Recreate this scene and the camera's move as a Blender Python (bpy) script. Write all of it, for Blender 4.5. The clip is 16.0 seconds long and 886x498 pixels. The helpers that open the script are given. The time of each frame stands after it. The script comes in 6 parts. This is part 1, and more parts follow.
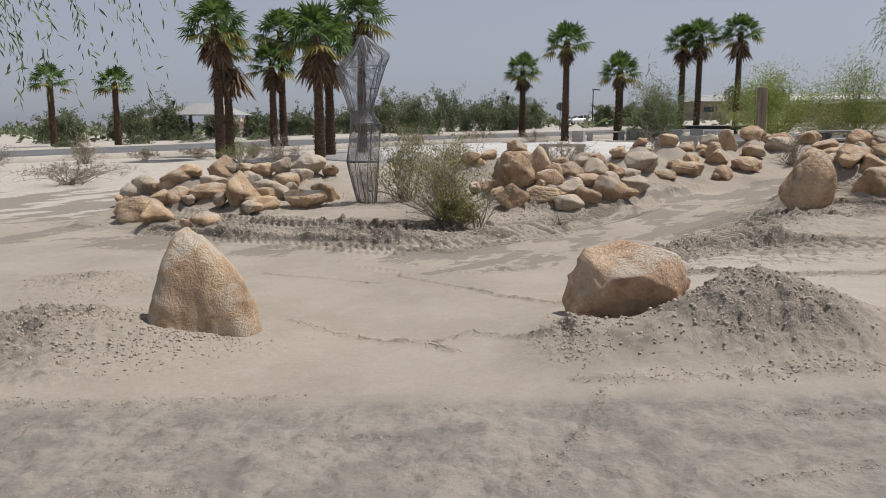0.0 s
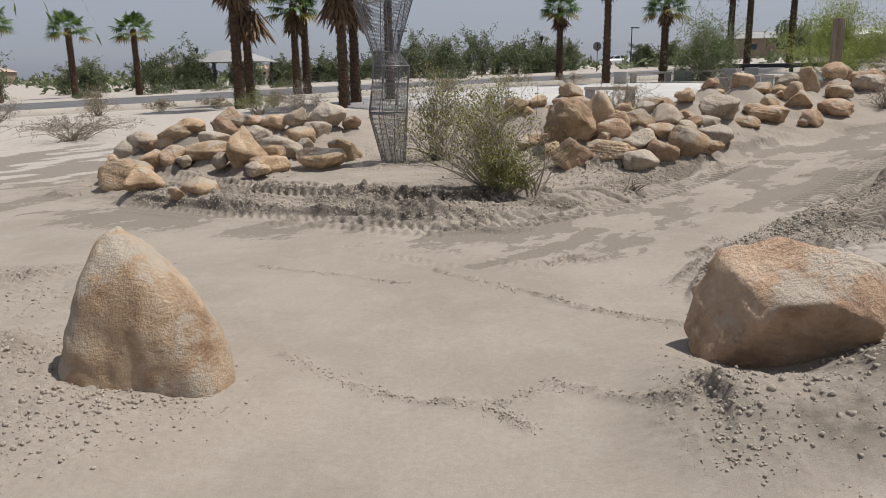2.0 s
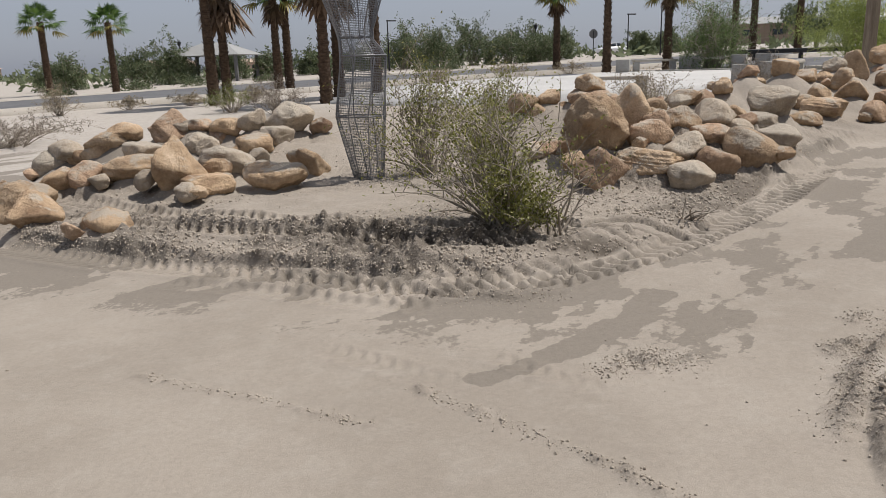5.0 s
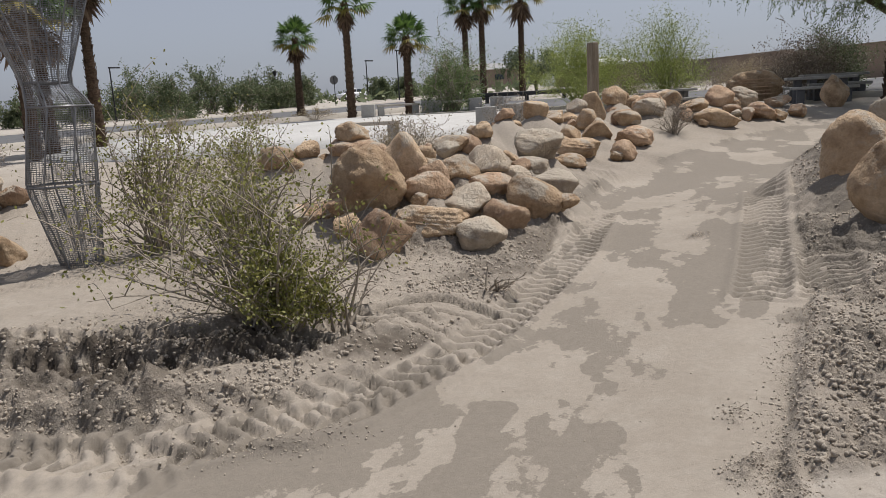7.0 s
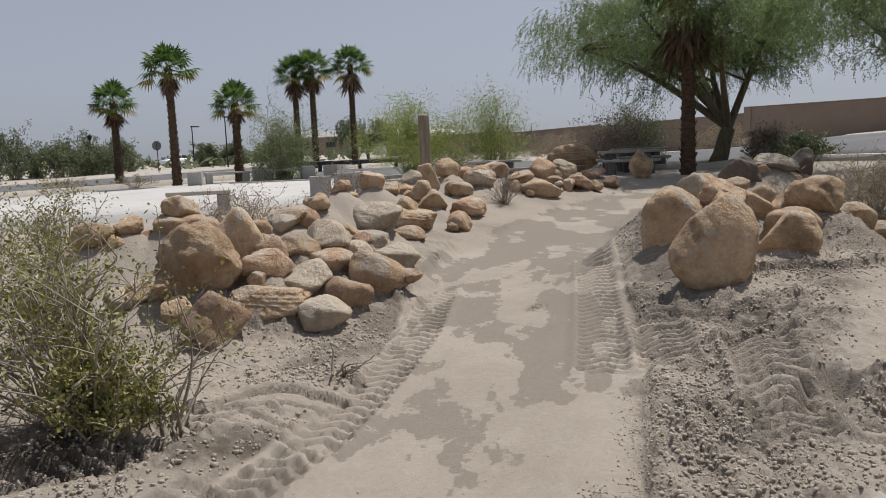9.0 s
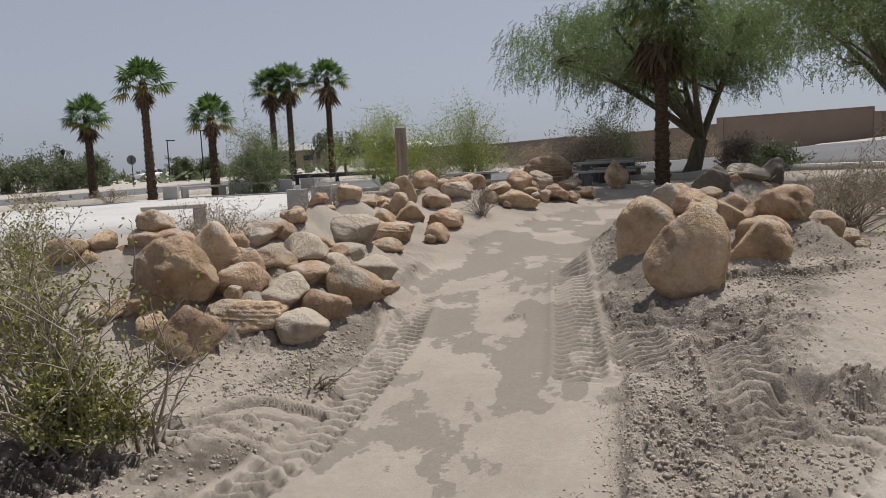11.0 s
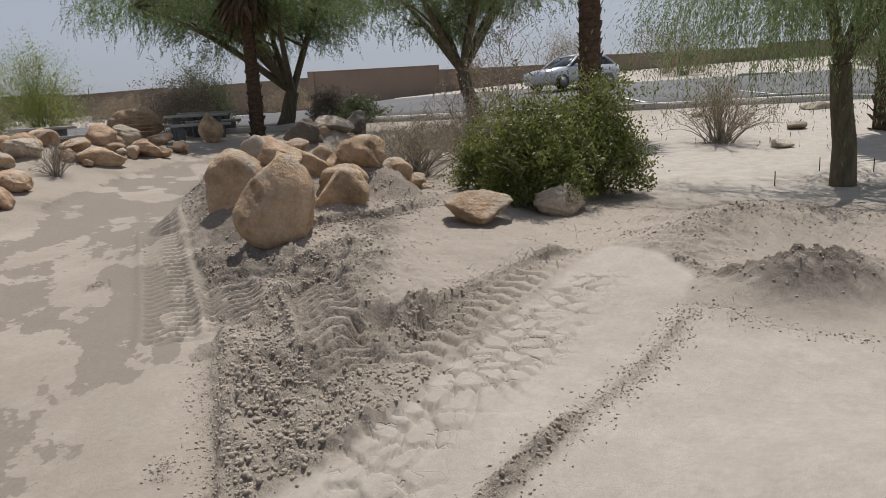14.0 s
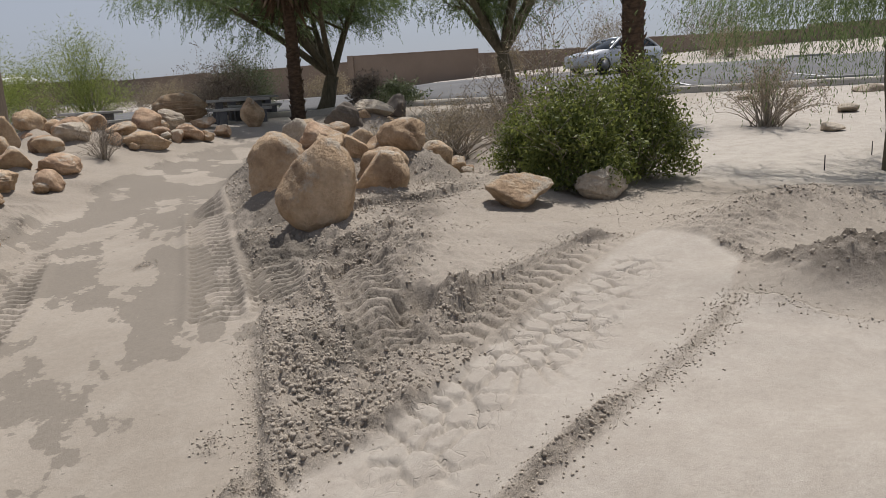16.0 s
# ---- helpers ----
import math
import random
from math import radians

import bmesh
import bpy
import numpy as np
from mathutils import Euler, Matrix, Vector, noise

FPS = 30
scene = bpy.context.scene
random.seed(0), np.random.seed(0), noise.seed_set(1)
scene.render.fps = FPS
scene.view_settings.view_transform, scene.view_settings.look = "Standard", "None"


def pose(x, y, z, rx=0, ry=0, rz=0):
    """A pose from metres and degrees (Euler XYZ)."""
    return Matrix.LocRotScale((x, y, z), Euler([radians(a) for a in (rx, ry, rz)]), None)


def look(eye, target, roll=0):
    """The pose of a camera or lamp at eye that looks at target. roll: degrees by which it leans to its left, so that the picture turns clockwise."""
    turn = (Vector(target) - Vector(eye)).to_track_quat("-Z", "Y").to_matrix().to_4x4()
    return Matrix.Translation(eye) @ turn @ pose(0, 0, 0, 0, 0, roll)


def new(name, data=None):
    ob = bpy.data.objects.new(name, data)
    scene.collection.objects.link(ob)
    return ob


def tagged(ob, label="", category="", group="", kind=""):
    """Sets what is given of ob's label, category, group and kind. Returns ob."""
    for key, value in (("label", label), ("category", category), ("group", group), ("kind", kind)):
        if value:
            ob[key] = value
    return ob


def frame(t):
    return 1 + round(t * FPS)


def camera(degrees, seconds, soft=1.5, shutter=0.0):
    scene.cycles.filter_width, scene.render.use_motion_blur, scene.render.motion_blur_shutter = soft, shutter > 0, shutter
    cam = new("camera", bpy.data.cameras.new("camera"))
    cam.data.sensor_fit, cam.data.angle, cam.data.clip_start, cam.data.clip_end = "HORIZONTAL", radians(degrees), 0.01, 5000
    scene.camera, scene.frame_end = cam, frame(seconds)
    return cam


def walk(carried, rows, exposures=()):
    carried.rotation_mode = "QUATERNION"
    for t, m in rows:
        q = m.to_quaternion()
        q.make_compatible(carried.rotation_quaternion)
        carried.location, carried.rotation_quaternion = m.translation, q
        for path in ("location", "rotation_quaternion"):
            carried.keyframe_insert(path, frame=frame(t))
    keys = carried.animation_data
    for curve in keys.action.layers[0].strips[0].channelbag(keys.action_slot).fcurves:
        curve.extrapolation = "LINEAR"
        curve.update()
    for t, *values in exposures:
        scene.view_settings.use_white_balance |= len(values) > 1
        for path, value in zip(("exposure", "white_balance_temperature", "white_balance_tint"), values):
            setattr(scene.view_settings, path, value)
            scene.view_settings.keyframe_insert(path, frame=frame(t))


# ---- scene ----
cam = camera(62.2, 16.0, soft=0.8)
PATH = [
    (0, (0.063, 0.086, 1.506), (0.045, 2.059, 1.183), -0.0),
    (0.5, (0.004, 0.622, 1.489), (-0.03, 2.586, 1.115), -0.1),
    (1, (-0.043, 1.183, 1.484), (-0.088, 3.139, 1.066), -0.4),
    (1.5, (-0.045, 1.726, 1.497), (-0.115, 3.673, 1.049), -0.7),
    (2, (-0.135, 2.245, 1.489), (-0.236, 4.188, 1.023), -1.0),
    (2.5, (-0.174, 2.761, 1.481), (-0.337, 4.698, 1.01), -1.5),
    (3, (-0.219, 3.242, 1.495), (-0.423, 5.172, 1.014), -1.6),
    (3.2, (-0.241, 3.427, 1.494), (-0.453, 5.356, 1.01), -1.7),
    (5.3, (-0.196, 5.03, 1.477), (-0.234, 6.969, 0.987), -1.8),
    (5.5, (-0.2, 5.216, 1.452), (-0.198, 7.155, 0.963), -1.8),
    (6, (-0.266, 5.607, 1.443), (-0.103, 7.542, 0.966), -2.3),
    (6.5, (-0.287, 5.94, 1.466), (0.085, 7.853, 1.017), -2.7),
    (7, (-0.195, 6.255, 1.502), (0.372, 8.131, 1.102), -2.9),
    (7.5, (-0.19, 6.434, 1.541), (0.554, 8.255, 1.181), -2.6),
    (8, (-0.197, 6.483, 1.562), (0.692, 8.247, 1.247), -2.3),
    (8.5, (-0.187, 6.49, 1.578), (0.779, 8.22, 1.305), -2.2),
    (9, (-0.186, 6.477, 1.583), (0.808, 8.196, 1.339), -2.3),
    (11.5, (-0.194, 6.44, 1.582), (0.892, 8.106, 1.369), -2.9),
    (12, (-0.206, 6.453, 1.579), (0.986, 8.039, 1.33), -3.0),
    (12.5, (-0.167, 6.415, 1.567), (1.223, 7.817, 1.245), -3.0),
    (13, (-0.106, 6.347, 1.546), (1.47, 7.518, 1.164), -3.1),
    (13.5, (-0.086, 6.319, 1.541), (1.591, 7.336, 1.151), -2.9),
    (14, (-0.085, 6.314, 1.56), (1.642, 7.244, 1.172), -2.9),
    (14.5, (-0.069, 6.306, 1.544), (1.684, 7.18, 1.136), -3.1),
    (15, (-0.078, 6.306, 1.541), (1.678, 7.169, 1.125), -2.9),
    (15.5, (-0.088, 6.313, 1.547), (1.645, 7.218, 1.123), -3.0),
    (16, (-0.097, 6.336, 1.542), (1.572, 7.353, 1.119), -3.1),
]
walk(cam, [(t, look(eye, target, roll)) for t, eye, target, roll in PATH])

# ---- light ----
SUN_AZ, SUN_EL = 14.0, 66.0   # degrees from +x, and above the horizon
world = bpy.data.worlds.new("sky")
scene.world = world
world.use_nodes = True
wn = world.node_tree.nodes
sky = wn.new("ShaderNodeTexSky")
sky.sky_type = "NISHITA"
sky.sun_disc = False
sky.sun_elevation = radians(SUN_EL)
sky.sun_rotation = radians(90 - SUN_AZ)
sky.air_density = 1.0
sky.dust_density = 1.3
sky.ozone_density = 3.0
haze = wn.new("ShaderNodeHueSaturation")
haze.inputs["Saturation"].default_value = 0.42
haze.inputs["Value"].default_value = 1.0
veil = wn.new("ShaderNodeMix")
veil.data_type = "RGBA"
veil.inputs[0].default_value = 0.5
veil.inputs[7].default_value = (3.9, 4.3, 5.6, 1)
world.node_tree.links.new(sky.outputs[0], haze.inputs["Color"])
world.node_tree.links.new(haze.outputs[0], veil.inputs[6])
world.node_tree.links.new(veil.outputs[2], wn["Background"].inputs[0])
wn["Background"].inputs[1].default_value = 0.102
lamp = bpy.data.lights.new("sun", "SUN")
lamp.energy, lamp.angle, lamp.color = 5.0, radians(0.55), (1.0, 0.953, 0.905)
sun = new("sun", lamp)
ca, ce = math.cos(radians(SUN_AZ)), math.cos(radians(SUN_EL))
sun.matrix_world = look((ca * ce * 60, math.sin(radians(SUN_AZ)) * ce * 60, math.sin(radians(SUN_EL)) * 60), (0, 0, 0))
scene.view_settings.exposure = -0.23

# ---- materials ----
MATS = {}


def ramp_mat(name, cols, scale=4.0, rough=0.85, bump=0.3, bscale=40.0, detail=6.0, rand=0.0, metal=0.0, stretch=(1, 1, 1), coords="Object", spec=0.35, bdist=0.02, mud=0.0):
    """Two-scale noise colour with bump. cols: two or three base colours."""
    m = bpy.data.materials.new(name)
    m.use_nodes = True
    nt = m.node_tree
    N, L = nt.nodes, nt.links
    b = N["Principled BSDF"]
    tc = N.new("ShaderNodeTexCoord")
    mp = N.new("ShaderNodeMapping")
    mp.inputs["Scale"].default_value = stretch
    L.new(tc.outputs[coords], mp.inputs[0])
    info = N.new("ShaderNodeObjectInfo")
    off = N.new("ShaderNodeVectorMath")
    off.operation = "MULTIPLY_ADD"
    comb = N.new("ShaderNodeCombineXYZ")
    for i in range(3):
        L.new(info.outputs["Random"], comb.inputs[i])
    L.new(comb.outputs[0], off.inputs[0])
    off.inputs[1].default_value = (31, 17, 23)
    L.new(mp.outputs[0], off.inputs[2])
    n1 = N.new("ShaderNodeTexNoise")
    n1.inputs["Scale"].default_value, n1.inputs["Detail"].default_value = scale, detail
    n1.inputs["Roughness"].default_value = 0.65
    L.new(off.outputs[0], n1.inputs["Vector"])
    cr = N.new("ShaderNodeValToRGB")
    cr.color_ramp.elements[0].position, cr.color_ramp.elements[1].position = 0.3, 0.7
    cr.color_ramp.elements[0].color = (*cols[0], 1)
    cr.color_ramp.elements[1].color = (*cols[-1], 1)
    if len(cols) > 2:
        e = cr.color_ramp.elements.new(0.5)
        e.color = (*cols[1], 1)
    L.new(n1.outputs[0], cr.inputs[0])
    n2 = N.new("ShaderNodeTexNoise")
    n2.inputs["Scale"].default_value, n2.inputs["Detail"].default_value = bscale, 5.0
    n2.inputs["Roughness"].default_value = 0.7
    L.new(off.outputs[0], n2.inputs["Vector"])
    mul = N.new("ShaderNodeMix")
    mul.data_type, mul.blend_type = "RGBA", "MULTIPLY"
    mul.inputs[0].default_value = 0.5
    L.new(cr.outputs[0], mul.inputs[6])
    L.new(n2.outputs[0], mul.inputs[7])
    gain = N.new("ShaderNodeHueSaturation")
    gain.inputs["Value"].default_value = 1.3
    base = mul.outputs[2]
    if mud:
        # dried silt clinging in patches, most on the upward faces
        geo = N.new("ShaderNodeNewGeometry")
        sep = N.new("ShaderNodeSeparateXYZ")
        L.new(geo.outputs["Normal"], sep.inputs[0])
        n3 = N.new("ShaderNodeTexNoise")
        n3.inputs["Scale"].default_value, n3.inputs["Detail"].default_value, n3.inputs["Roughness"].default_value = 2.3, 9.0, 0.7
        L.new(off.outputs[0], n3.inputs["Vector"])
        add = N.new("ShaderNodeMath")
        add.operation = "MULTIPLY_ADD"
        L.new(sep.outputs[2], add.inputs[0])
        add.inputs[1].default_value = 0.16
        L.new(n3.outputs[0], add.inputs[2])
        cover = N.new("ShaderNodeMapRange")
        cover.interpolation_type = "SMOOTHSTEP"
        cover.inputs[1].default_value, cover.inputs[2].default_value, cover.inputs[4].default_value = 0.70 - 0.3 * mud, 0.80 - 0.3 * mud, 0.85
        L.new(add.outputs[0], cover.inputs[0])
        silt = N.new("ShaderNodeMix")
        silt.data_type = "RGBA"
        L.new(cover.outputs[0], silt.inputs[0])
        L.new(base, silt.inputs[6])
        silt.inputs[7].default_value = (0.36, 0.315, 0.255, 1)
        base = silt.outputs[2]
    L.new(base, gain.inputs["Color"])
    if rand:
        mr = N.new("ShaderNodeMapRange")
        mr.inputs[3].default_value, mr.inputs[4].default_value = 1.3 - rand, 1.3 + rand
        L.new(info.outputs["Random"], mr.inputs[0])
        L.new(mr.outputs[0], gain.inputs["Value"])
    L.new(gain.outputs[0], b.inputs["Base Color"])
    b.inputs["Roughness"].default_value, b.inputs["Metallic"].default_value = rough, metal
    b.inputs["Specular IOR Level"].default_value = spec
    bp = N.new("ShaderNodeBump")
    bp.inputs["Strength"].default_value, bp.inputs["Distance"].default_value = bump, bdist
    L.new(n2.outputs[0], bp.inputs["Height"])
    L.new(bp.outputs[0], b.inputs["Normal"])
    MATS[name] = m
    return m


def leaf_mat(name, dark, light, back=0.35, rough=0.55):
    """Foliage: each leaf its own shade, with some light coming through."""
    m = bpy.data.materials.new(name)
    m.use_nodes = True
    N, L = m.node_tree.nodes, m.node_tree.links
    b = N["Principled BSDF"]
    geo = N.new("ShaderNodeNewGeometry")
    cr = N.new("ShaderNodeValToRGB")
    cr.color_ramp.elements[0].color, cr.color_ramp.elements[1].color = (*dark, 1), (*light, 1)
    L.new(geo.outputs["Random Per Island"], cr.inputs[0])
    L.new(cr.outputs[0], b.inputs["Base Color"])
    b.inputs["Roughness"].default_value = rough
    tr = N.new("ShaderNodeBsdfTranslucent")
    L.new(cr.outputs[0], tr.inputs[0])
    mix = N.new("ShaderNodeMixShader")
    mix.inputs[0].default_value = back
    L.new(b.outputs[0], mix.inputs[1])
    L.new(tr.outputs[0], mix.inputs[2])
    L.new(mix.outputs[0], N["Material Output"].inputs[0])
    MATS[name] = m
    return m


M_ROCK = ramp_mat("tan granite", [(0.23, 0.145, 0.085), (0.50, 0.355, 0.225), (0.66, 0.51, 0.36)], 2.6, 0.88, 1.0, 22.0, 12.0, rand=0.2, bdist=0.05, mud=0.3)
M_ROCKD = ramp_mat("red brown granite", [(0.22, 0.135, 0.09), (0.47, 0.32, 0.21), (0.60, 0.45, 0.32)], 2.8, 0.88, 1.0, 22.0, 12.0, rand=0.2, bdist=0.05, mud=0.25)
M_ROCKG = ramp_mat("grey dusty granite", [(0.28, 0.225, 0.17), (0.47, 0.39, 0.30), (0.58, 0.49, 0.38)], 2.5, 0.9, 1.0, 22.0, 12.0, rand=0.14, bdist=0.05, mud=0.5)
M_ROCKM = ramp_mat("mud-caked granite", [(0.26, 0.16, 0.095), (0.46, 0.33, 0.215), (0.62, 0.49, 0.36)], 4.0, 0.9, 0.8, 45.0, 14.0, bdist=0.03, mud=0.6)
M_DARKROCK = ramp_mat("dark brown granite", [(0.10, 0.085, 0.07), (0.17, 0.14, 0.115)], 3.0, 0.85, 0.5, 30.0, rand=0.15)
M_MUD = ramp_mat("dry grey mud", [(0.34, 0.292, 0.237), (0.48, 0.417, 0.346)], 7.0, 0.95, 0.7, 60.0, rand=0.15)
M_ASPHALT = ramp_mat("asphalt", [(0.10, 0.10, 0.105), (0.15, 0.15, 0.15)], 0.5, 0.9, 0.2, 60.0)
M_WALL = ramp_mat("tan stucco", [(0.23, 0.175, 0.135), (0.27, 0.21, 0.165)], 0.6, 0.92, 0.25, 30.0)
M_WHITE = ramp_mat("white concrete", [(0.43, 0.42, 0.40), (0.52, 0.51, 0.49)], 0.5, 0.85, 0.15, 30.0)
M_CONC = ramp_mat("grey concrete", [(0.30, 0.29, 0.27), (0.42, 0.41, 0.385)], 1.4, 0.9, 0.25, 40.0)
M_KERB = ramp_mat("kerb concrete", [(0.42, 0.38, 0.33), (0.54, 0.50, 0.44)], 1.0, 0.9, 0.2, 30.0)
M_TRUNK = ramp_mat("palm trunk", [(0.045, 0.028, 0.018), (0.15, 0.10, 0.065)], 5.0, 0.95, 0.8, 25.0, stretch=(1, 1, 2.5), rand=0.15)
M_BARK = ramp_mat("tree bark", [(0.075, 0.065, 0.04), (0.17, 0.145, 0.095)], 5.0, 0.9, 0.7, 22.0, stretch=(2.5, 2.5, 0.6))
M_WOOD = ramp_mat("weathered post", [(0.16, 0.125, 0.09), (0.30, 0.25, 0.19)], 4.0, 0.9, 0.5, 30.0, stretch=(3, 3, 0.3))
M_TWIG = ramp_mat("grey twig", [(0.20, 0.165, 0.13), (0.40, 0.35, 0.285)], 6.0, 0.9, 0.3, 30.0)
M_STEEL = ramp_mat("grey steel mesh", [(0.20, 0.20, 0.21), (0.33, 0.33, 0.34)], 3.0, 0.5, 0.1, 40.0, metal=0.7)
M_BLACK = ramp_mat("black paint", [(0.018, 0.018, 0.02), (0.03, 0.03, 0.032)], 2.0, 0.5, 0.05, 40.0)
M_TABLE = ramp_mat("dark table concrete", [(0.10, 0.10, 0.105), (0.17, 0.17, 0.17)], 2.0, 0.8, 0.2, 40.0)
M_WHITEPAINT = ramp_mat("white paint", [(0.70, 0.70, 0.70), (0.80, 0.80, 0.79)], 1.0, 0.6, 0.05, 30.0)
L_PALM = leaf_mat("palm leaf", (0.03, 0.07, 0.018), (0.13, 0.21, 0.05))
L_PALMY = leaf_mat("old palm leaf", (0.16, 0.14, 0.03), (0.34, 0.27, 0.07))
L_DEAD = leaf_mat("dead palm leaf", (0.09, 0.055, 0.035), (0.24, 0.16, 0.10), 0.2, 0.8)
L_MESQ = leaf_mat("mesquite leaf", (0.08, 0.12, 0.045), (0.25, 0.32, 0.13), 0.5)
L_VERDE = leaf_mat("palo verde twig", (0.19, 0.24, 0.05), (0.38, 0.42, 0.13), 0.4)
L_CREO = leaf_mat("creosote leaf", (0.10, 0.11, 0.025), (0.33, 0.32, 0.095), 0.35)
L_SHRUB = leaf_mat("shrub leaf", (0.06, 0.085, 0.018), (0.25, 0.275, 0.07), 0.4)
L_DRY = leaf_mat("dry brush", (0.20, 0.16, 0.10), (0.40, 0.33, 0.22), 0.25, 0.85)
L_GREY = leaf_mat("grey brush", (0.13, 0.105, 0.085), (0.27, 0.225, 0.18), 0.2, 0.85)
L_FAR = leaf_mat("far foliage", (0.07, 0.095, 0.045), (0.19, 0.22, 0.11), 0.3)

# ---- ground shape ----
def smooth(a, b, v):
    u = np.clip((v - a) / (b - a), 0, 1)
    return u * u * (3 - 2 * u)


def hash2(i, j, seed):
    n = (i * 374761393 + j * 668265263 + seed * 982451653) & 0x7FFFFFFF
    n = ((n ^ (n >> 13)) * 1274126177) & 0x7FFFFFFF
    return ((n ^ (n >> 16)) & 0xFFFF) / 65535.0


def vnoise(x, y, seed=0):
    i, j = np.floor(x).astype(np.int64), np.floor(y).astype(np.int64)
    u, v = x - i, y - j
    u, v = u * u * (3 - 2 * u), v * v * (3 - 2 * v)
    a, b, c, d = hash2(i, j, seed), hash2(i + 1, j, seed), hash2(i, j + 1, seed), hash2(i + 1, j + 1, seed)
    return (a * (1 - u) + b * u) * (1 - v) + (c * (1 - u) + d * u) * v - 0.5


def fbm(x, y, scale, octaves=4, seed=0, gain=0.5):
    total, amp, f = 0.0, 1.0, 1.0 / scale
    for k in range(octaves):
        total = total + amp * vnoise(x * f + 17.3 * k, y * f - 9.1 * k, seed + k)
        amp, f = amp * gain, f * 2.03
    return total


def clods(x, y, size, seed=0):
    """Rounded lumps: one random bump per cell."""
    i, j = np.floor(x / size).astype(np.int64), np.floor(y / size).astype(np.int64)
    best = np.zeros_like(x)
    for di in (-1, 0, 1):
        for dj in (-1, 0, 1):
            a, b = i + di, j + dj
            cx, cy = (a + hash2(a, b, seed)) * size, (b + hash2(a, b, seed + 7)) * size
            r = size * (0.25 + 0.55 * hash2(a, b, seed + 13))
            u, w = (x - cx) / r, (y - cy) / r
            turn = 6.28 * hash2(a, b, seed + 19)
            p, q = u * np.cos(turn) + w * np.sin(turn), w * np.cos(turn) - u * np.sin(turn)
            rim = np.maximum(np.maximum(np.abs(p), np.abs(q) * 1.25), 0.78 * (np.abs(p) + np.abs(q)))
            top = np.clip(2.6 * (1 - rim), 0, 0.75) * (1 + 0.5 * p) * (0.5 + hash2(a, b, seed + 23))
            best = np.maximum(best, top * r / size)
    return best


def line_dist(x, y, pts):
    """Distance to a polyline, its side (positive to the left of its direction) and the length run along it."""
    best, side, run, s0 = np.full_like(x, 1e9), np.zeros_like(x), np.zeros_like(x), 0.0
    for (ax, ay), (bx, by) in zip(pts[:-1], pts[1:]):
        dx, dy = bx - ax, by - ay
        n = math.hypot(dx, dy)
        t = np.clip(((x - ax) * dx + (y - ay) * dy) / (n * n), 0, 1)
        d = np.hypot(x - ax - t * dx, y - ay - t * dy)
        m = d < best
        best = np.where(m, d, best)
        side = np.where(m, np.sign(dx * (y - ay) - dy * (x - ax)), side)
        run = np.where(m, s0 + t * n, run)
        s0 += n
    return best, side, run


def inside(x, y, pts):
    r = np.zeros(np.shape(x), bool)
    for (ax, ay), (bx, by) in zip(pts, pts[1:] + pts[:1]):
        if ay != by:
            r ^= ((ay > y) != (by > y)) & (x < (bx - ax) * (y - ay) / (by - ay) + ax)
    return r


def bump(x, y, cx, cy, rx, ry, turn=0.0):
    c, s = math.cos(radians(turn)), math.sin(radians(turn))
    u, v = ((x - cx) * c + (y - cy) * s) / rx, (-(x - cx) * s + (y - cy) * c) / ry
    return np.exp(-(u * u + v * v))


ISLAND = [(-6.7, 12.9), (-3.5, 11.2), (-2.1, 10.7), (-0.6, 10.0), (0.25, 10.1), (1.05, 10.6), (1.85, 11.4), (2.7, 12.35), (4.0, 14.1), (5.0, 15.3),
          (7.6, 17.6), (10.9, 19.8), (15.7, 22.2), (15.5, 26), (9, 25.5), (5, 22), (1, 18), (-3, 17), (-6.2, 15.4)]
BANK = [(1.2, 6.9), (1.45, 7.7), (2.3, 8.9), (3.3, 9.9), (3.95, 10.6), (5.9, 12.9), (8.2, 15.6), (9.6, 16.8), (14.0, 19.8), (19, 22.0)]
PAD_A = [(1.75, 8.35), (2.02, 8.37), (2.47, 8.24), (2.84, 8.15), (3.98, 8.19), (5.85, 8.13), (6.25, 8.04), (5.82, 7.51), (5.43, 7.22), (4.72, 7.14), (3.82, 7.2), (3.04, 7.35), (2.47, 7.45), (1.9, 7.6)]
PAD_B = [(1.8, 7.5), (2.47, 7.37), (3.04, 7.27), (3.82, 7.12), (4.68, 7.05), (4.5, 6.42), (4.55, 5.9), (4.5, 5.6), (2.3, 5.9), (1.8, 6.7)]


def base_height(x, y):
    z = -0.15 + 0.024 * np.clip(x, -60, 90) + 0.016 * np.clip(y - 7, -20, 130)
    z = z + 0.045 * np.clip(x - 12, 0, 60) * (1 - smooth(15, 48, y))
    return z + 0.08 * fbm(x, y, 14.0, 3, 5) * smooth(16, 40, np.hypot(x, y - 7))


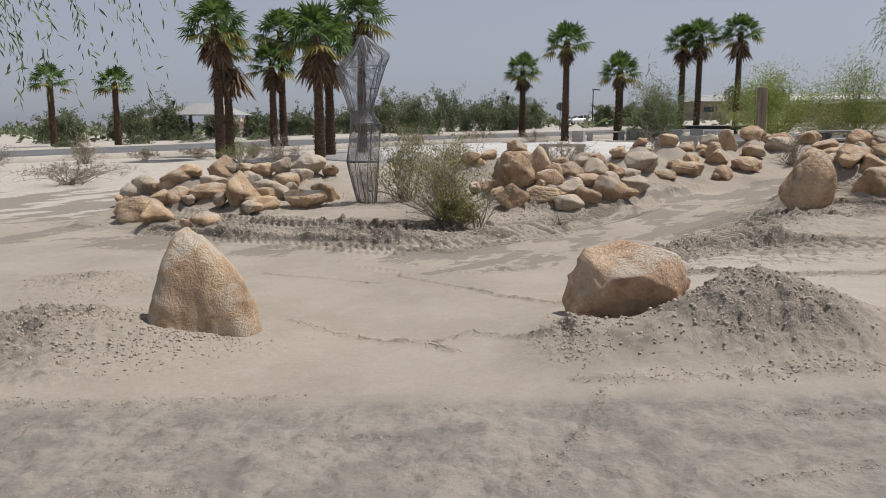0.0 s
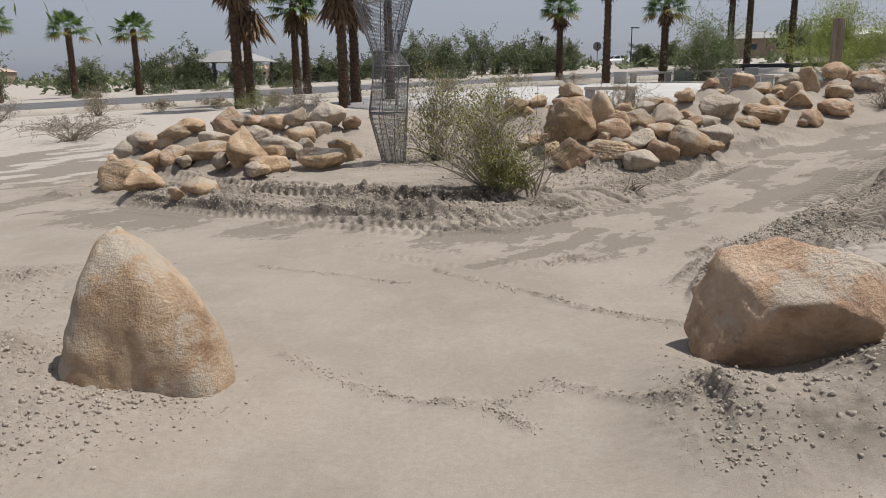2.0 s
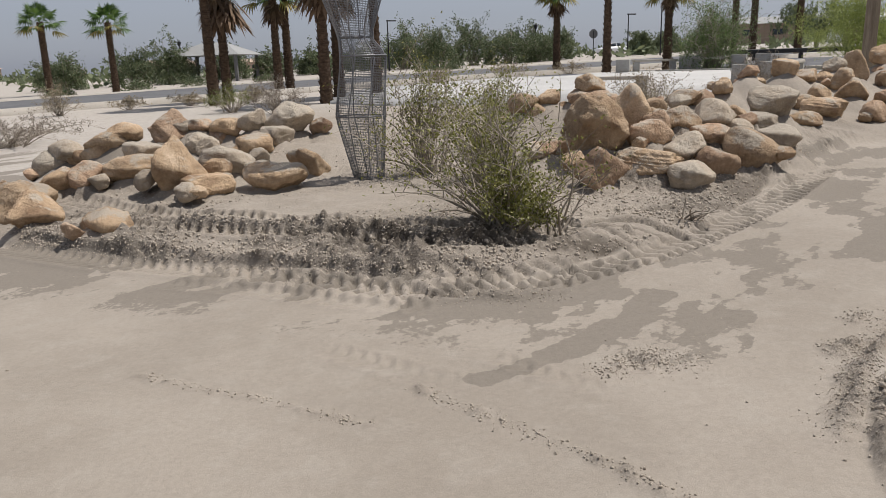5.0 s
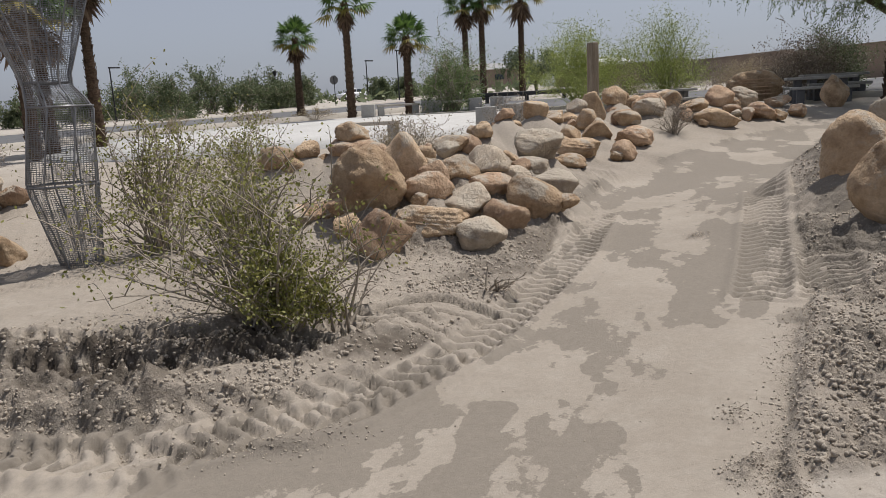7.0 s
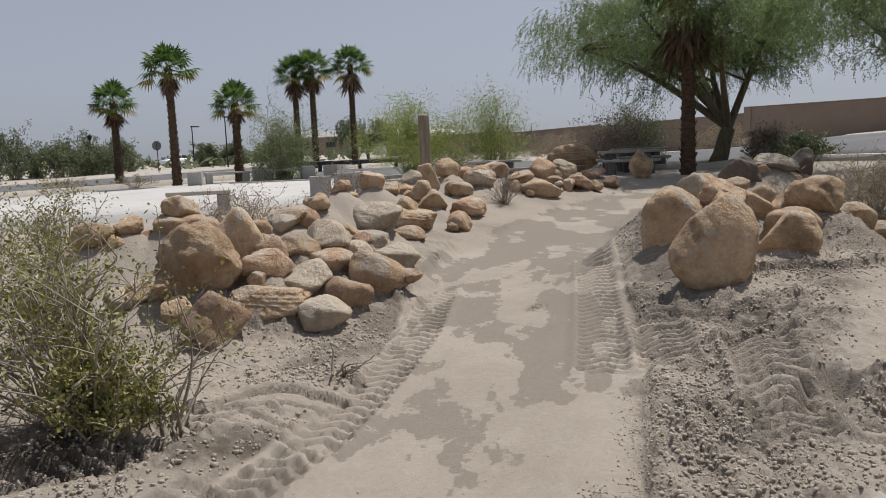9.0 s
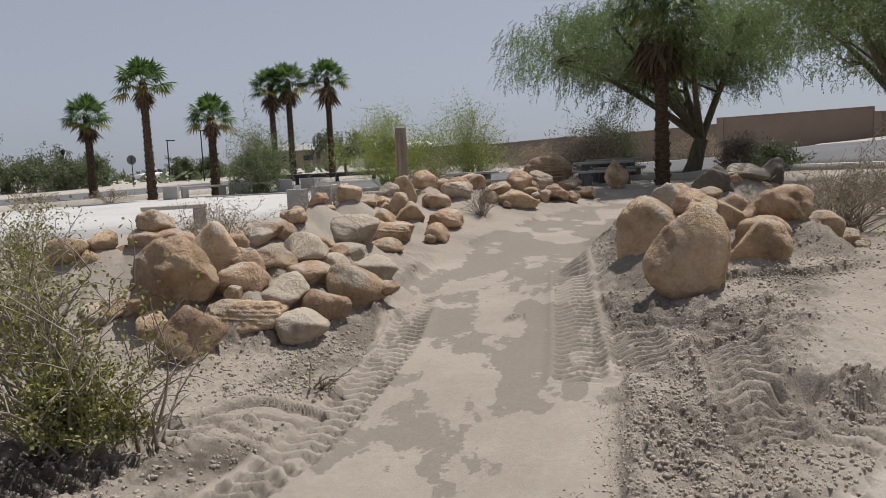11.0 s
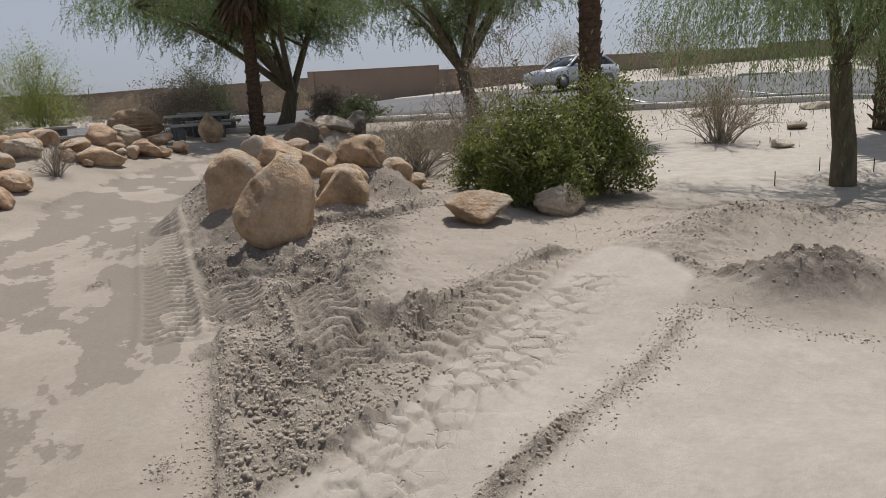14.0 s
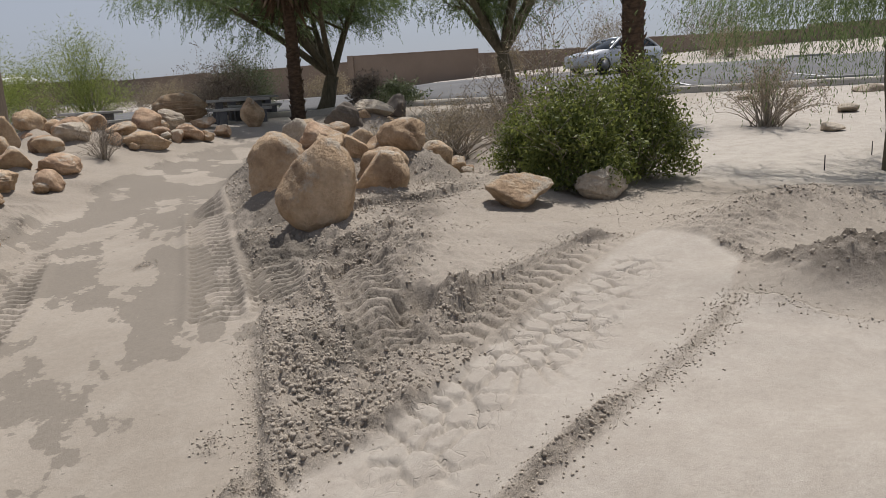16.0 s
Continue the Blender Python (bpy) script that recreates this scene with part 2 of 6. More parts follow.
def land(x, y):
    """Height of the ground without its small lumps, and masks: raised island, right bank, clods, pads, walked path."""
    z = base_height(x, y)
    wob = 0.16 * fbm(x, y, 0.9, 3, 3)
    di, si, _ = line_dist(x, y, ISLAND + ISLAND[:1])
    ins = np.where(inside(x, y, ISLAND), di, -di) + wob
    isl = smooth(-0.05, 0.3, ins)
    z = z + 0.03 * smooth(-0.01, 0.05, ins) + 0.07 * isl + 0.10 * smooth(0.5, 2.2, ins)
    pile = 1.2 * bump(x, y, 1.9, 14.2, 1.5, 1.1, 35) + bump(x, y, 3.7, 15.7, 1.8, 1.1, 48) + 0.7 * bump(x, y, 6.4, 19.2, 2.2, 1.2, 45)
    pile = pile + 1.3 * bump(x, y, 10.3, 22.2, 2.8, 1.5, 32) + 0.9 * bump(x, y, 14, 24.0, 2.6, 1.3, 20)
    left = bump(x, y, -4.9, 14.3, 1.3, 1.0, 10) + 1.2 * bump(x, y, -3.2, 15.4, 1.5, 0.9, 15)
    z = z + 0.38 * pile + 0.30 * left
    db, sb, _ = line_dist(x, y, BANK)
    bd = np.where(x * 0.7 - y * 0.7 > -6.5, db * -sb, -9.0) + 0.6 * wob
    ramp = smooth(6.6, 9.0, y)
    bank = smooth(0.0, 1.3, bd)
    bank = np.where(y < 6.9, smooth(1.2, 2.2, x) * smooth(4.6, 5.6, y), bank)
    z = z + 0.02 * smooth(0.0, 0.08, bd) * ramp * (y > 6.9) + 0.15 * bank + 0.42 * bump(x, y, 6.9, 12.5, 1.9, 1.3, 45) + 0.22 * bump(x, y, 8.2, 10.2, 2.6, 1.0, 0)
    z = z + 0.14 * bump(x, y, 4.7, 9.3, 1.6, 0.55, -12) + 0.16 * bump(x, y, 5.4, 6.1, 0.5, 1.1, 20) + 0.12 * bump(x, y, 6.9, 7.0, 1.2, 0.6, -30)
    cone = bump(x, y, -2.6, 5.55, 0.7, 0.7, 20) * 0.16 + 0.09 * bump(x, y, -2.0, 5.7, 0.8, 0.6) + 0.16 * bump(x, y, -3.5, 6.0, 0.9, 1.0) + 0.12 * bump(x, y, -3.9, 8.0, 1.1, 0.7)
    rr = bump(x, y, 1.75, 5.35, 0.95, 0.42, 5) * 0.22 + bump(x, y, 2.6, 5.75, 0.7, 0.8) * 0.26 + 0.10 * bump(x, y, 1.0, 5.8, 0.3, 0.6)
    heap = 0.2 * bump(x, y, 7.3, 7.1, 1.7, 0.65, -15) + 0.2 * bump(x, y, 5.25, 6.35, 0.32, 0.75, 20) + 0.14 * bump(x, y, 7.6, 5.6, 1.0, 0.7)
    z = z + cone + rr + heap
    pool = smooth(1.0, 0.7, np.hypot((x + 1.75) / 1.35, (y - 12.5) / 0.62) + 0.25 * fbm(x, y, 0.7, 3, 15))
    rough = smooth(-0.02, 0.03, ins) * (1 - 0.55 * smooth(0.9, 2.2, ins)) * (1 - 0.92 * pool)
    dune = smooth(1.0, 0.55, np.hypot((x - 5.2) / 1.75, (y - 8.95) / 0.5) + 0.35 * fbm(x, y, 0.6, 3, 16))
    rough = np.maximum(rough, smooth(-0.02, 0.03, bd) * smooth(6.9, 7.7, y) * (1 - 0.75 * smooth(1.3, 2.0, bd) * smooth(10.6, 9.8, y)) * (1 - smooth(3.5, 7, bd)) * (1 - 0.72 * dune))
    beyond = smooth(1.0, 0.75, np.hypot((x - 7.2) / 2.3, (y - 6.9) / 1.75) + 0.5 * fbm(x, y, 0.9, 3, 17))
    rough = np.maximum(rough, 0.85 * beyond * (0.35 + 0.65 * smooth(-0.2, 0.15, fbm(x, y, 1.0, 3, 18))))
    rough = np.clip(np.maximum(rough, np.clip((cone + rr + heap) * 7 - 0.25, 0, 1)), 0, 1)
    pads = np.maximum(smooth(-0.05, 0.03, np.where(inside(x, y, PAD_A), 1, -1) * line_dist(x, y, PAD_A + PAD_A[:1])[0] + 0.5 * wob),
                      smooth(-0.05, 0.03, np.where(inside(x, y, PAD_B), 1, -1) * line_dist(x, y, PAD_B + PAD_B[:1])[0] + 0.5 * wob))
    rough = rough * (1 - pads)
    return z, isl, bank, rough, pads, ins, bd

# ---- boulders: place, width and height ----
MIDDLE = [
    (1.21, 13.31, 0.65, 0.65, 0.67), (1.13, 12.47, 0.32, 0.47, 0.41), (1.72, 12.91, 0.38, 0.7, 0.27), (2.1, 12.56, 0.27, 0.44, 0.29), (2.48, 12.92, 0.33, 0.37, 0.3), (2.98, 13.38, 0.43, 0.61, 0.44),
    (3.58, 14.11, 0.46, 0.55, 0.33), (1.77, 13.84, 0.82, 0.49, 0.52), (1.86, 13.43, 0.59, 0.45, 0.29), (2.3, 13.84, 0.69, 0.44, 0.31), (2.8, 14.29, 0.73, 0.52, 0.31), (2.63, 13.7, 0.54, 0.45, 0.24),
    (2.27, 13.33, 0.48, 0.48, 0.26), (3.08, 14.11, 0.56, 0.34, 0.21), (3.68, 14.85, 0.62, 0.5, 0.25), (4.05, 15.62, 0.74, 0.72, 0.45), (3.29, 14.77, 0.69, 0.27, 0.22), (1.38, 15.2, 0.93, 0.6, 0.27),
]
MIDDLE_MORE = [
    (1.45, 15.2, 1.13, 0.36, 0.25), (2.48, 15.65, 0.8, 0.23, 0.2), (3.02, 16.15, 0.85, 0.45, 0.21), (0.71, 15.22, 0.76, 0.44, 0.25), (0.37, 15.24, 0.66, 0.36, 0.22), (0.52, 15.2, 0.89, 0.38, 0.25),
    (0.77, 15.24, 0.47, 0.33, 0.19), (0.89, 12.96, 0.38, 0.25, 0.2), (0.86, 15.22, 0.99, 0.27, 0.22), (4.64, 15.78, 0.53, 0.43, 0.18), (5.66, 17.4, 0.55, 0.63, 0.31), (5.56, 18.05, 0.64, 0.36, 0.25),
    (2.02, 14.03, 0.76, 0.23, 0.18), (6.08, 18.54, 0.73, 0.34, 0.3), (7.02, 19.76, 0.94, 0.41, 0.33), (6.86, 18.99, 0.76, 0.47, 0.35), (0.73, 13.59, 0.47, 0.29, 0.19), (1.08, 15.23, 0.75, 0.33, 0.25),
]
MID_BACK = [
    (7.82, 20.88, 1.13, 0.45, 0.56), (8.69, 21.53, 1.32, 0.52, 0.4), (9.35, 22.02, 1.14, 0.5, 0.33), (9.43, 21.16, 1.05, 0.64, 0.44), (7.16, 20.08, 0.82, 0.25, 0.25), (6.97, 20.24, 0.97, 0.39, 0.28),
    (8.37, 20.45, 0.85, 0.45, 0.3), (8.58, 21.45, 0.98, 0.4, 0.24), (5.75, 19.33, 1.21, 0.39, 0.29), (7.12, 20.35, 1.21, 0.36, 0.25), (11.29, 23.48, 1.28, 0.56, 0.28), (5.83, 19.37, 0.98, 0.32, 0.19),
    (4.8, 18.61, 1.17, 0.3, 0.21), (4.78, 18.6, 0.97, 0.36, 0.21), (4.18, 18.15, 0.96, 0.28, 0.17), (7.46, 18.73, 0.6, 0.72, 0.33), (6.44, 17.33, 0.46, 0.38, 0.32), (6.36, 19.79, 1.04, 0.41, 0.27),
]
FAR = [
    (9.07, 22.0, 1.31, 0.45, 0.41), (9.68, 22.38, 1.12, 0.51, 0.34), (9.49, 21.31, 1.09, 0.65, 0.44), (8.4, 20.62, 0.88, 0.45, 0.3), (10.63, 22.04, 1.19, 0.43, 0.35), (10.93, 21.63, 1.04, 0.56, 0.34),
    (12.5, 22.7, 1.17, 0.61, 0.52), (13.2, 22.7, 1.1, 0.67, 0.53), (12.87, 21.55, 0.79, 0.64, 0.45), (10.85, 20.67, 0.74, 0.86, 0.37), (12.24, 21.35, 0.74, 0.35, 0.31), (14.54, 23.03, 0.99, 0.61, 0.3),
    (10.16, 20.89, 0.86, 0.28, 0.24), (12.03, 21.69, 0.84, 0.44, 0.27), (14.08, 21.76, 0.78, 0.43, 0.33),
]
STAND = [
    (7.26, 11.28, 0.99, 0.53, 0.38), (6.25, 10.94, 0.69, 0.5, 0.38), (7.76, 11.2, 0.69, 0.43, 0.35), (6.45, 11.89, 1.08, 0.46, 0.27), (6.62, 11.66, 0.94, 0.4, 0.31), (7.04, 12.73, 1.09, 0.41, 0.3),
    (6.62, 12.87, 0.92, 0.47, 0.3), (7.74, 13.14, 1.12, 0.38, 0.24), (7.98, 13.2, 0.93, 0.53, 0.36), (8.18, 13.25, 0.78, 0.49, 0.42), (8.54, 13.35, 1.01, 0.35, 0.23), (9.24, 13.52, 0.72, 0.56, 0.46),
    (6.53, 11.08, 0.65, 0.58, 0.47), (7.35, 11.6, 0.86, 0.62, 0.5), (7.75, 11.35, 0.56, 0.58, 0.45), (8.0, 12.25, 0.68, 0.36, 0.24), (8.79, 11.44, 0.46, 0.33, 0.26), (5.96, 12.09, 0.77, 0.65, 0.7),
    (5.72, 11.24, 0.69, 0.83, 0.82),
]
STANDBACK = [
    (14.4, 16.5, 0.75, 0.69, 0.36), (12.67, 16.52, 1.08, 0.63, 0.48), (12.97, 16.51, 0.83, 0.45, 0.49), (13.47, 16.52, 1.03, 0.46, 0.39), (14.03, 16.5, 1.06, 0.51, 0.4), (14.89, 16.52, 1.13, 0.54, 0.54),
    (13.68, 16.52, 1.21, 0.78, 0.31), (13.62, 16.51, 0.76, 0.47, 0.39),
]
LEFT = [
    (-3.74, 13.39, 0.33, 0.58, 0.61), (-4.95, 16.22, 0.61, 0.76, 0.44), (-3.02, 16.24, 0.66, 0.79, 0.49), (-3.6, 16.22, 0.67, 0.4, 0.34), (-2.99, 15.25, 0.56, 0.45, 0.31), (-2.56, 13.38, 0.23, 0.67, 0.33),
    (-2.31, 14.26, 0.28, 0.49, 0.33), (-4.0, 16.23, 0.59, 0.49, 0.28), (-3.36, 14.1, 0.34, 0.57, 0.36), (-3.21, 14.78, 0.47, 0.44, 0.27), (-4.51, 14.23, 0.5, 0.46, 0.3), (-4.48, 16.22, 0.69, 0.37, 0.22),
    (-5.03, 16.22, 0.43, 0.32, 0.25), (-5.98, 16.21, 0.3, 0.62, 0.36), (-6.67, 16.24, 0.25, 0.5, 0.36), (-6.92, 16.22, 0.04, 0.5, 0.43), (-5.3, 13.46, 0.22, 0.42, 0.29), (-4.89, 13.52, 0.28, 0.39, 0.28),
]
LEFT_MORE = [
    (-5.9, 16.21, 0.45, 0.58, 0.29), (-5.35, 12.73, 0.09, 0.62, 0.4), (-4.86, 12.21, 0.06, 0.51, 0.37), (-3.91, 11.81, 0.04, 0.47, 0.26), (-5.8, 13.17, 0.1, 0.31, 0.31), (-3.89, 14.79, 0.51, 0.39, 0.25),
    (-4.1, 16.23, 0.44, 0.5, 0.25), (-4.39, 13.66, 0.32, 0.62, 0.28), (-3.3, 13.17, 0.19, 0.52, 0.26), (-3.06, 14.47, 0.35, 0.24, 0.19), (-5.64, 16.21, 0.57, 0.45, 0.26), (-2.54, 16.21, 0.59, 0.3, 0.27),
    (-6.48, 16.23, 0.15, 0.3, 0.23),
]

# ---- building tools ----
def part(name, bm, material, parent=None, label="", shade=True):
    """Links a bmesh as one mesh object, under a thing or a part."""
    me = bpy.data.meshes.new(name)
    bm.to_mesh(me)
    bm.free()
    if shade:
        me.shade_smooth()
    me.materials.append(material)
    ob = new(name, me)
    if parent:
        ob.parent = parent
    return tagged(ob, label)


def arrays(name, verts, faces, material, parent=None, label="", shade=False):
    """The same from arrays of corners and of faces with equal corner counts."""
    me = bpy.data.meshes.new(name)
    verts, faces = np.asarray(verts, np.float32), np.asarray(faces, np.int32)
    k = faces.shape[1]
    me.vertices.add(len(verts))
    me.vertices.foreach_set("co", verts.ravel())
    me.loops.add(faces.size)
    me.loops.foreach_set("vertex_index", faces.ravel())
    me.polygons.add(len(faces))
    me.polygons.foreach_set("loop_start", np.arange(0, faces.size, k, dtype=np.int32))
    me.update(calc_edges=True)
    if shade:
        me.shade_smooth()
    me.materials.append(material)
    ob = new(name, me)
    if parent:
        ob.parent = parent
    return tagged(ob, label)


def empty(name, m, label, category, group="", kind=""):
    ob = new(name)
    ob.empty_display_size = 0.1
    ob.matrix_world = m
    return tagged(ob, label, category, group, kind)


def box(bm, cx, cy, cz, sx, sy, sz, bevel=0.0, turn=0.0):
    m = Matrix.Translation((cx, cy, cz)) @ Matrix.Rotation(radians(turn), 4, "Z") @ Matrix.Diagonal((sx, sy, sz, 1))
    made = bmesh.ops.create_cube(bm, size=1.0, matrix=m)["verts"]
    if bevel:
        edges = list({e for v in made for e in v.link_edges})
        bmesh.ops.bevel(bm, geom=edges, offset=bevel, segments=2, profile=0.6, affect="EDGES")


def tube(pts, radii, sides=6):
    """Corners and quads of a tapered tube along points."""
    pts = [Vector(p) for p in pts]
    vs, fs = [], []
    for i, p in enumerate(pts):
        d = (pts[min(i + 1, len(pts) - 1)] - pts[max(i - 1, 0)]).normalized()
        a = d.cross(Vector((0.31, 0.87, 0.38))).normalized()
        b = d.cross(a)
        for k in range(sides):
            u = 2 * math.pi * k / sides
            vs.append(p + radii[i] * (math.cos(u) * a + math.sin(u) * b))
        if i:
            o = (i - 1) * sides
            fs += [(o + k, o + (k + 1) % sides, o + sides + (k + 1) % sides, o + sides + k) for k in range(sides)]
    return vs, fs


class Pool:
    """Gathers corners and quads of many small pieces of one part."""

    def __init__(self):
        self.v, self.f, self.n = [], [], 0

    def add(self, v, f):
        self.v.append(np.array([tuple(p) for p in v], np.float32).reshape(-1, 3))
        self.f.append(np.array(f, np.int64).reshape(-1, 4) + self.n)
        self.n += len(v)

    def leaves(self, centres, dirs, length, width, rng, droop=0.0):
        """Narrow diamond leaves along dirs."""
        c, d = np.asarray(centres, float), np.asarray(dirs, float)
        d = d / np.maximum(np.linalg.norm(d, axis=1, keepdims=True), 1e-6)
        n = len(c)
        r = rng.normal(size=(n, 3))
        s = np.cross(d, r)
        s /= np.maximum(np.linalg.norm(s, axis=1, keepdims=True), 1e-6)
        ln = length * rng.uniform(0.6, 1.3, (n, 1))
        w = width * rng.uniform(0.7, 1.3, (n, 1))
        mid = c + d * ln * 0.5
        tip = c + d * ln
        tip[:, 2] -= droop * ln[:, 0]
        v = np.stack([c, mid + s * w * 0.5, tip, mid - s * w * 0.5], 1).reshape(-1, 3)
        self.v.append(v.astype(np.float32))
        self.f.append(np.arange(4 * n).reshape(-1, 4) + self.n)
        self.n += 4 * n

    def make(self, name, material, parent=None, label="", shade=False):
        return arrays(name, np.concatenate(self.v), np.concatenate(self.f), material, parent, label, shade)


def height(x, y):
    """Ground height at a place, supports under the piles included."""
    xa, ya = np.array([x], float), np.array([y], float)
    return float(land(xa, ya)[0][0])

# ---- ground: one sheet to the horizon ----
PILES = LEFT + LEFT_MORE + MIDDLE + MIDDLE_MORE + MID_BACK + FAR + STAND + STANDBACK


RIDGES = [([(-2.1, 8.55), (-1.3, 8.2), (-0.7, 7.9)], 0.016, 0.03), ([(-0.5, 8.25), (0.2, 7.65), (0.62, 7.2), (1.1, 6.85), (1.5, 6.7)], 0.032, 0.045),
          ([(-1.35, 6.45), (-0.9, 6.0), (-0.4, 5.75)], 0.02, 0.045), ([(-0.45, 5.75), (0.0, 5.75), (0.25, 5.95)], 0.03, 0.05),
          ([(0.2, 6.0), (0.55, 5.75), (0.85, 5.5)], 0.03, 0.05), ([(-0.1, 5.7), (0.1, 5.45)], 0.02, 0.035),
          ([(0.45, 8.4), (0.78, 8.62)], 0.03, 0.07), ([(1.35, 7.65), (1.65, 8.2), (2.0, 8.6)], 0.05, 0.09), 
          ([(-3.5, 4.55), (-2, 4.5), (-0.9, 4.62)], 0.03, 0.06), ([(0.9, 4.75), (2.0, 4.72), (3.4, 4.8)], 0.03, 0.06),
          ([(-1.6, 3.85), (-0.9, 4.0), (-0.2, 3.95)], 0.016, 0.03), ([(0.55, 3.5), (0.85, 4.05), (1.05, 4.6)], 0.022, 0.035), ([(-2.6, 3.2), (-1.2, 3.4)], 0.014, 0.03), ([(1.5, 3.4), (2.6, 3.6)], 0.016, 0.03),
          ([(-0.6, 3.1), (0.1, 3.25), (0.5, 3.2)], 0.014, 0.025), ([(1.7, 4.2), (2.4, 4.15), (3.0, 4.3)], 0.016, 0.03),
          ([(4.15, 12.25), (4.3, 12.35)], 0.035, 0.06), ([(0.70, 8.50), (0.92, 8.56)], 0.07, 0.12), ([(1.75, 8.58), (1.87, 8.64)], 0.05, 0.07), ([(2.05, 9.0), (2.15, 9.1)], 0.03, 0.05),
          ]


# broken lips of mud: line, lip height, how far the raised side runs out; the raised side lies to the left of the line
LEDGES = [([(0.15, 10.33), (-0.26, 10.21), (-0.78, 10.23), (-1.48, 10.46), (-2.19, 10.73), (-3.4, 11.2), (-5.0, 12.05)], -0.085, 0.5), ([(0.34, 9.75), (0.1, 9.61), (-0.31, 9.72), (-0.77, 9.92)], -0.05, 0.22),
          ([(3.45, 8.5), (3.95, 8.63), (4.36, 8.63), (4.96, 8.58), (5.6, 8.5), (6.06, 8.25)], 0.11, 0.9), ([(1.35, 7.75), (1.97, 8.55), (2.3, 8.9), (2.75, 9.4), (3.46, 10.05)], -0.05, 0.3),
          ([(2.36, 8.39), (2.63, 8.81), (2.9, 9.2), (3.23, 9.59)], -0.07, 0.3), ([(3.7, 9.95), (4.2, 9.9), (4.75, 9.75)], 0.09, 0.35), ([(4.6, 10.55), (5.1, 10.2), (5.7, 10.15)], 0.09, 0.35),
          ([(4.72, 7.12), (4.5, 6.42), (4.55, 5.8)], -0.07, 0.5), ([(5.6, 11.0), (6.3, 10.4), (7.0, 10.2)], 0.08, 0.4), ([(-1.1, 11.0), (-0.4, 10.75), (0.35, 10.65)], 0.06, 0.3), ([(-3.2, 11.9), (-2.2, 11.5), (-1.2, 11.35)], 0.05, 0.35),
          ([(1.9, 7.53), (2.47, 7.41), (3.04, 7.31), (3.82, 7.16), (4.7, 7.1)], 0.03, 0.4), ([(0.9, 4.98), (1.0, 5.35), (0.85, 5.8)], -0.08, 0.3)]
TRACKS = [([(-2.7, 10.6), (-1.89, 10.3), (-1.12, 10.21), (-0.46, 10.06), (0.21, 10.08), (0.74, 10.2)], 0.30, 0.17, 0.035), ([(-2.8, 10.35), (-1.96, 10.05), (-1.04, 9.66), (-0.4, 9.47)], 0.22, 0.13, 0.025),
          ([(3.1, 8.36), (4.0, 8.42), (4.9, 8.38), (5.9, 8.3)], 0.3, 0.17, 0.045), ([(-0.2, 8.75), (0.2, 8.35), (0.6, 8.05)], 0.16, 0.11, 0.014), ([(-1.2, 8.9), (-0.6, 8.5), (-0.2, 8.2)], 0.2, 0.11, 0.012)]


def plates(x, y, size, seed):
    """Drying plates: distance to the nearest crack between cells, and a number for each cell."""
    i, j = np.floor(x / size).astype(np.int64), np.floor(y / size).astype(np.int64)
    f1, f2, cell = np.full_like(x, 9.0), np.full_like(x, 9.0), np.zeros_like(x)
    for di in (-1, 0, 1):
        for dj in (-1, 0, 1):
            a, b = i + di, j + dj
            d = np.hypot(x - (a + hash2(a, b, seed)) * size, y - (b + hash2(a, b, seed + 3)) * size)
            cell = np.where(d < f1, hash2(a, b, seed + 9), cell)
            f2 = np.minimum(np.maximum(f1, d), f2)
            f1 = np.minimum(f1, d)
    return f2 - f1, cell


def axis(lo, hi, step, far_lo, far_hi, grow=1.045):
    mid = list(np.arange(lo, hi, step))
    out, s, v = [], step, lo
    while v > far_lo:
        s *= grow
        v -= s
        out.append(v)
    up, s, v = [], step, mid[-1]
    while v < far_hi:
        s *= grow
        v += s
        up.append(v)
    return np.array(out[::-1] + mid + up)


def supports(x, y, z):
    """Mud slumped under and between the piled boulders, at its angle of repose."""
    for rx, ry, rz, w, h in PILES:
        i0, i1 = np.searchsorted(x[0], (rx - 1.8, rx + 1.8))
        j0, j1 = np.searchsorted(y[:, 0], (ry - 1.8, ry + 1.8))
        if i1 <= i0 or j1 <= j0:
            continue
        xs, ys = x[j0:j1, i0:i1], y[j0:j1, i0:i1]
        r = np.hypot(xs - rx, ys - ry)
        top = rz - 0.25 * h - 0.75 * np.clip(r - 0.3 * w, 0, None)
        z[j0:j1, i0:i1] = np.maximum(z[j0:j1, i0:i1], top)
    return z


def tread(run, off, width, pitch, depth):
    """Chevron marks of a tractor tyre along a line."""
    lug = np.abs(((run + np.abs(off) * 0.7) / pitch) % 1.0 - 0.5) * 2
    return np.where(np.abs(off) < width / 2, (smooth(0.42, 0.56, lug) - 0.5) * depth, 0.0)


SURFACE = []


def surface(x, y, layer=2):
    """Height of the finished ground at scattered places, or how loose it lies there."""
    xs, ys, z = SURFACE[0], SURFACE[1], SURFACE[layer]
    i, j = np.clip(np.searchsorted(xs, x) - 1, 0, len(xs) - 2), np.clip(np.searchsorted(ys, y) - 1, 0, len(ys) - 2)
    u, v = (x - xs[i]) / (xs[i + 1] - xs[i]), (y - ys[j]) / (ys[j + 1] - ys[j])
    return (z[j, i] * (1 - u) + z[j, i + 1] * u) * (1 - v) + (z[j + 1, i] * (1 - u) + z[j + 1, i + 1] * u) * v


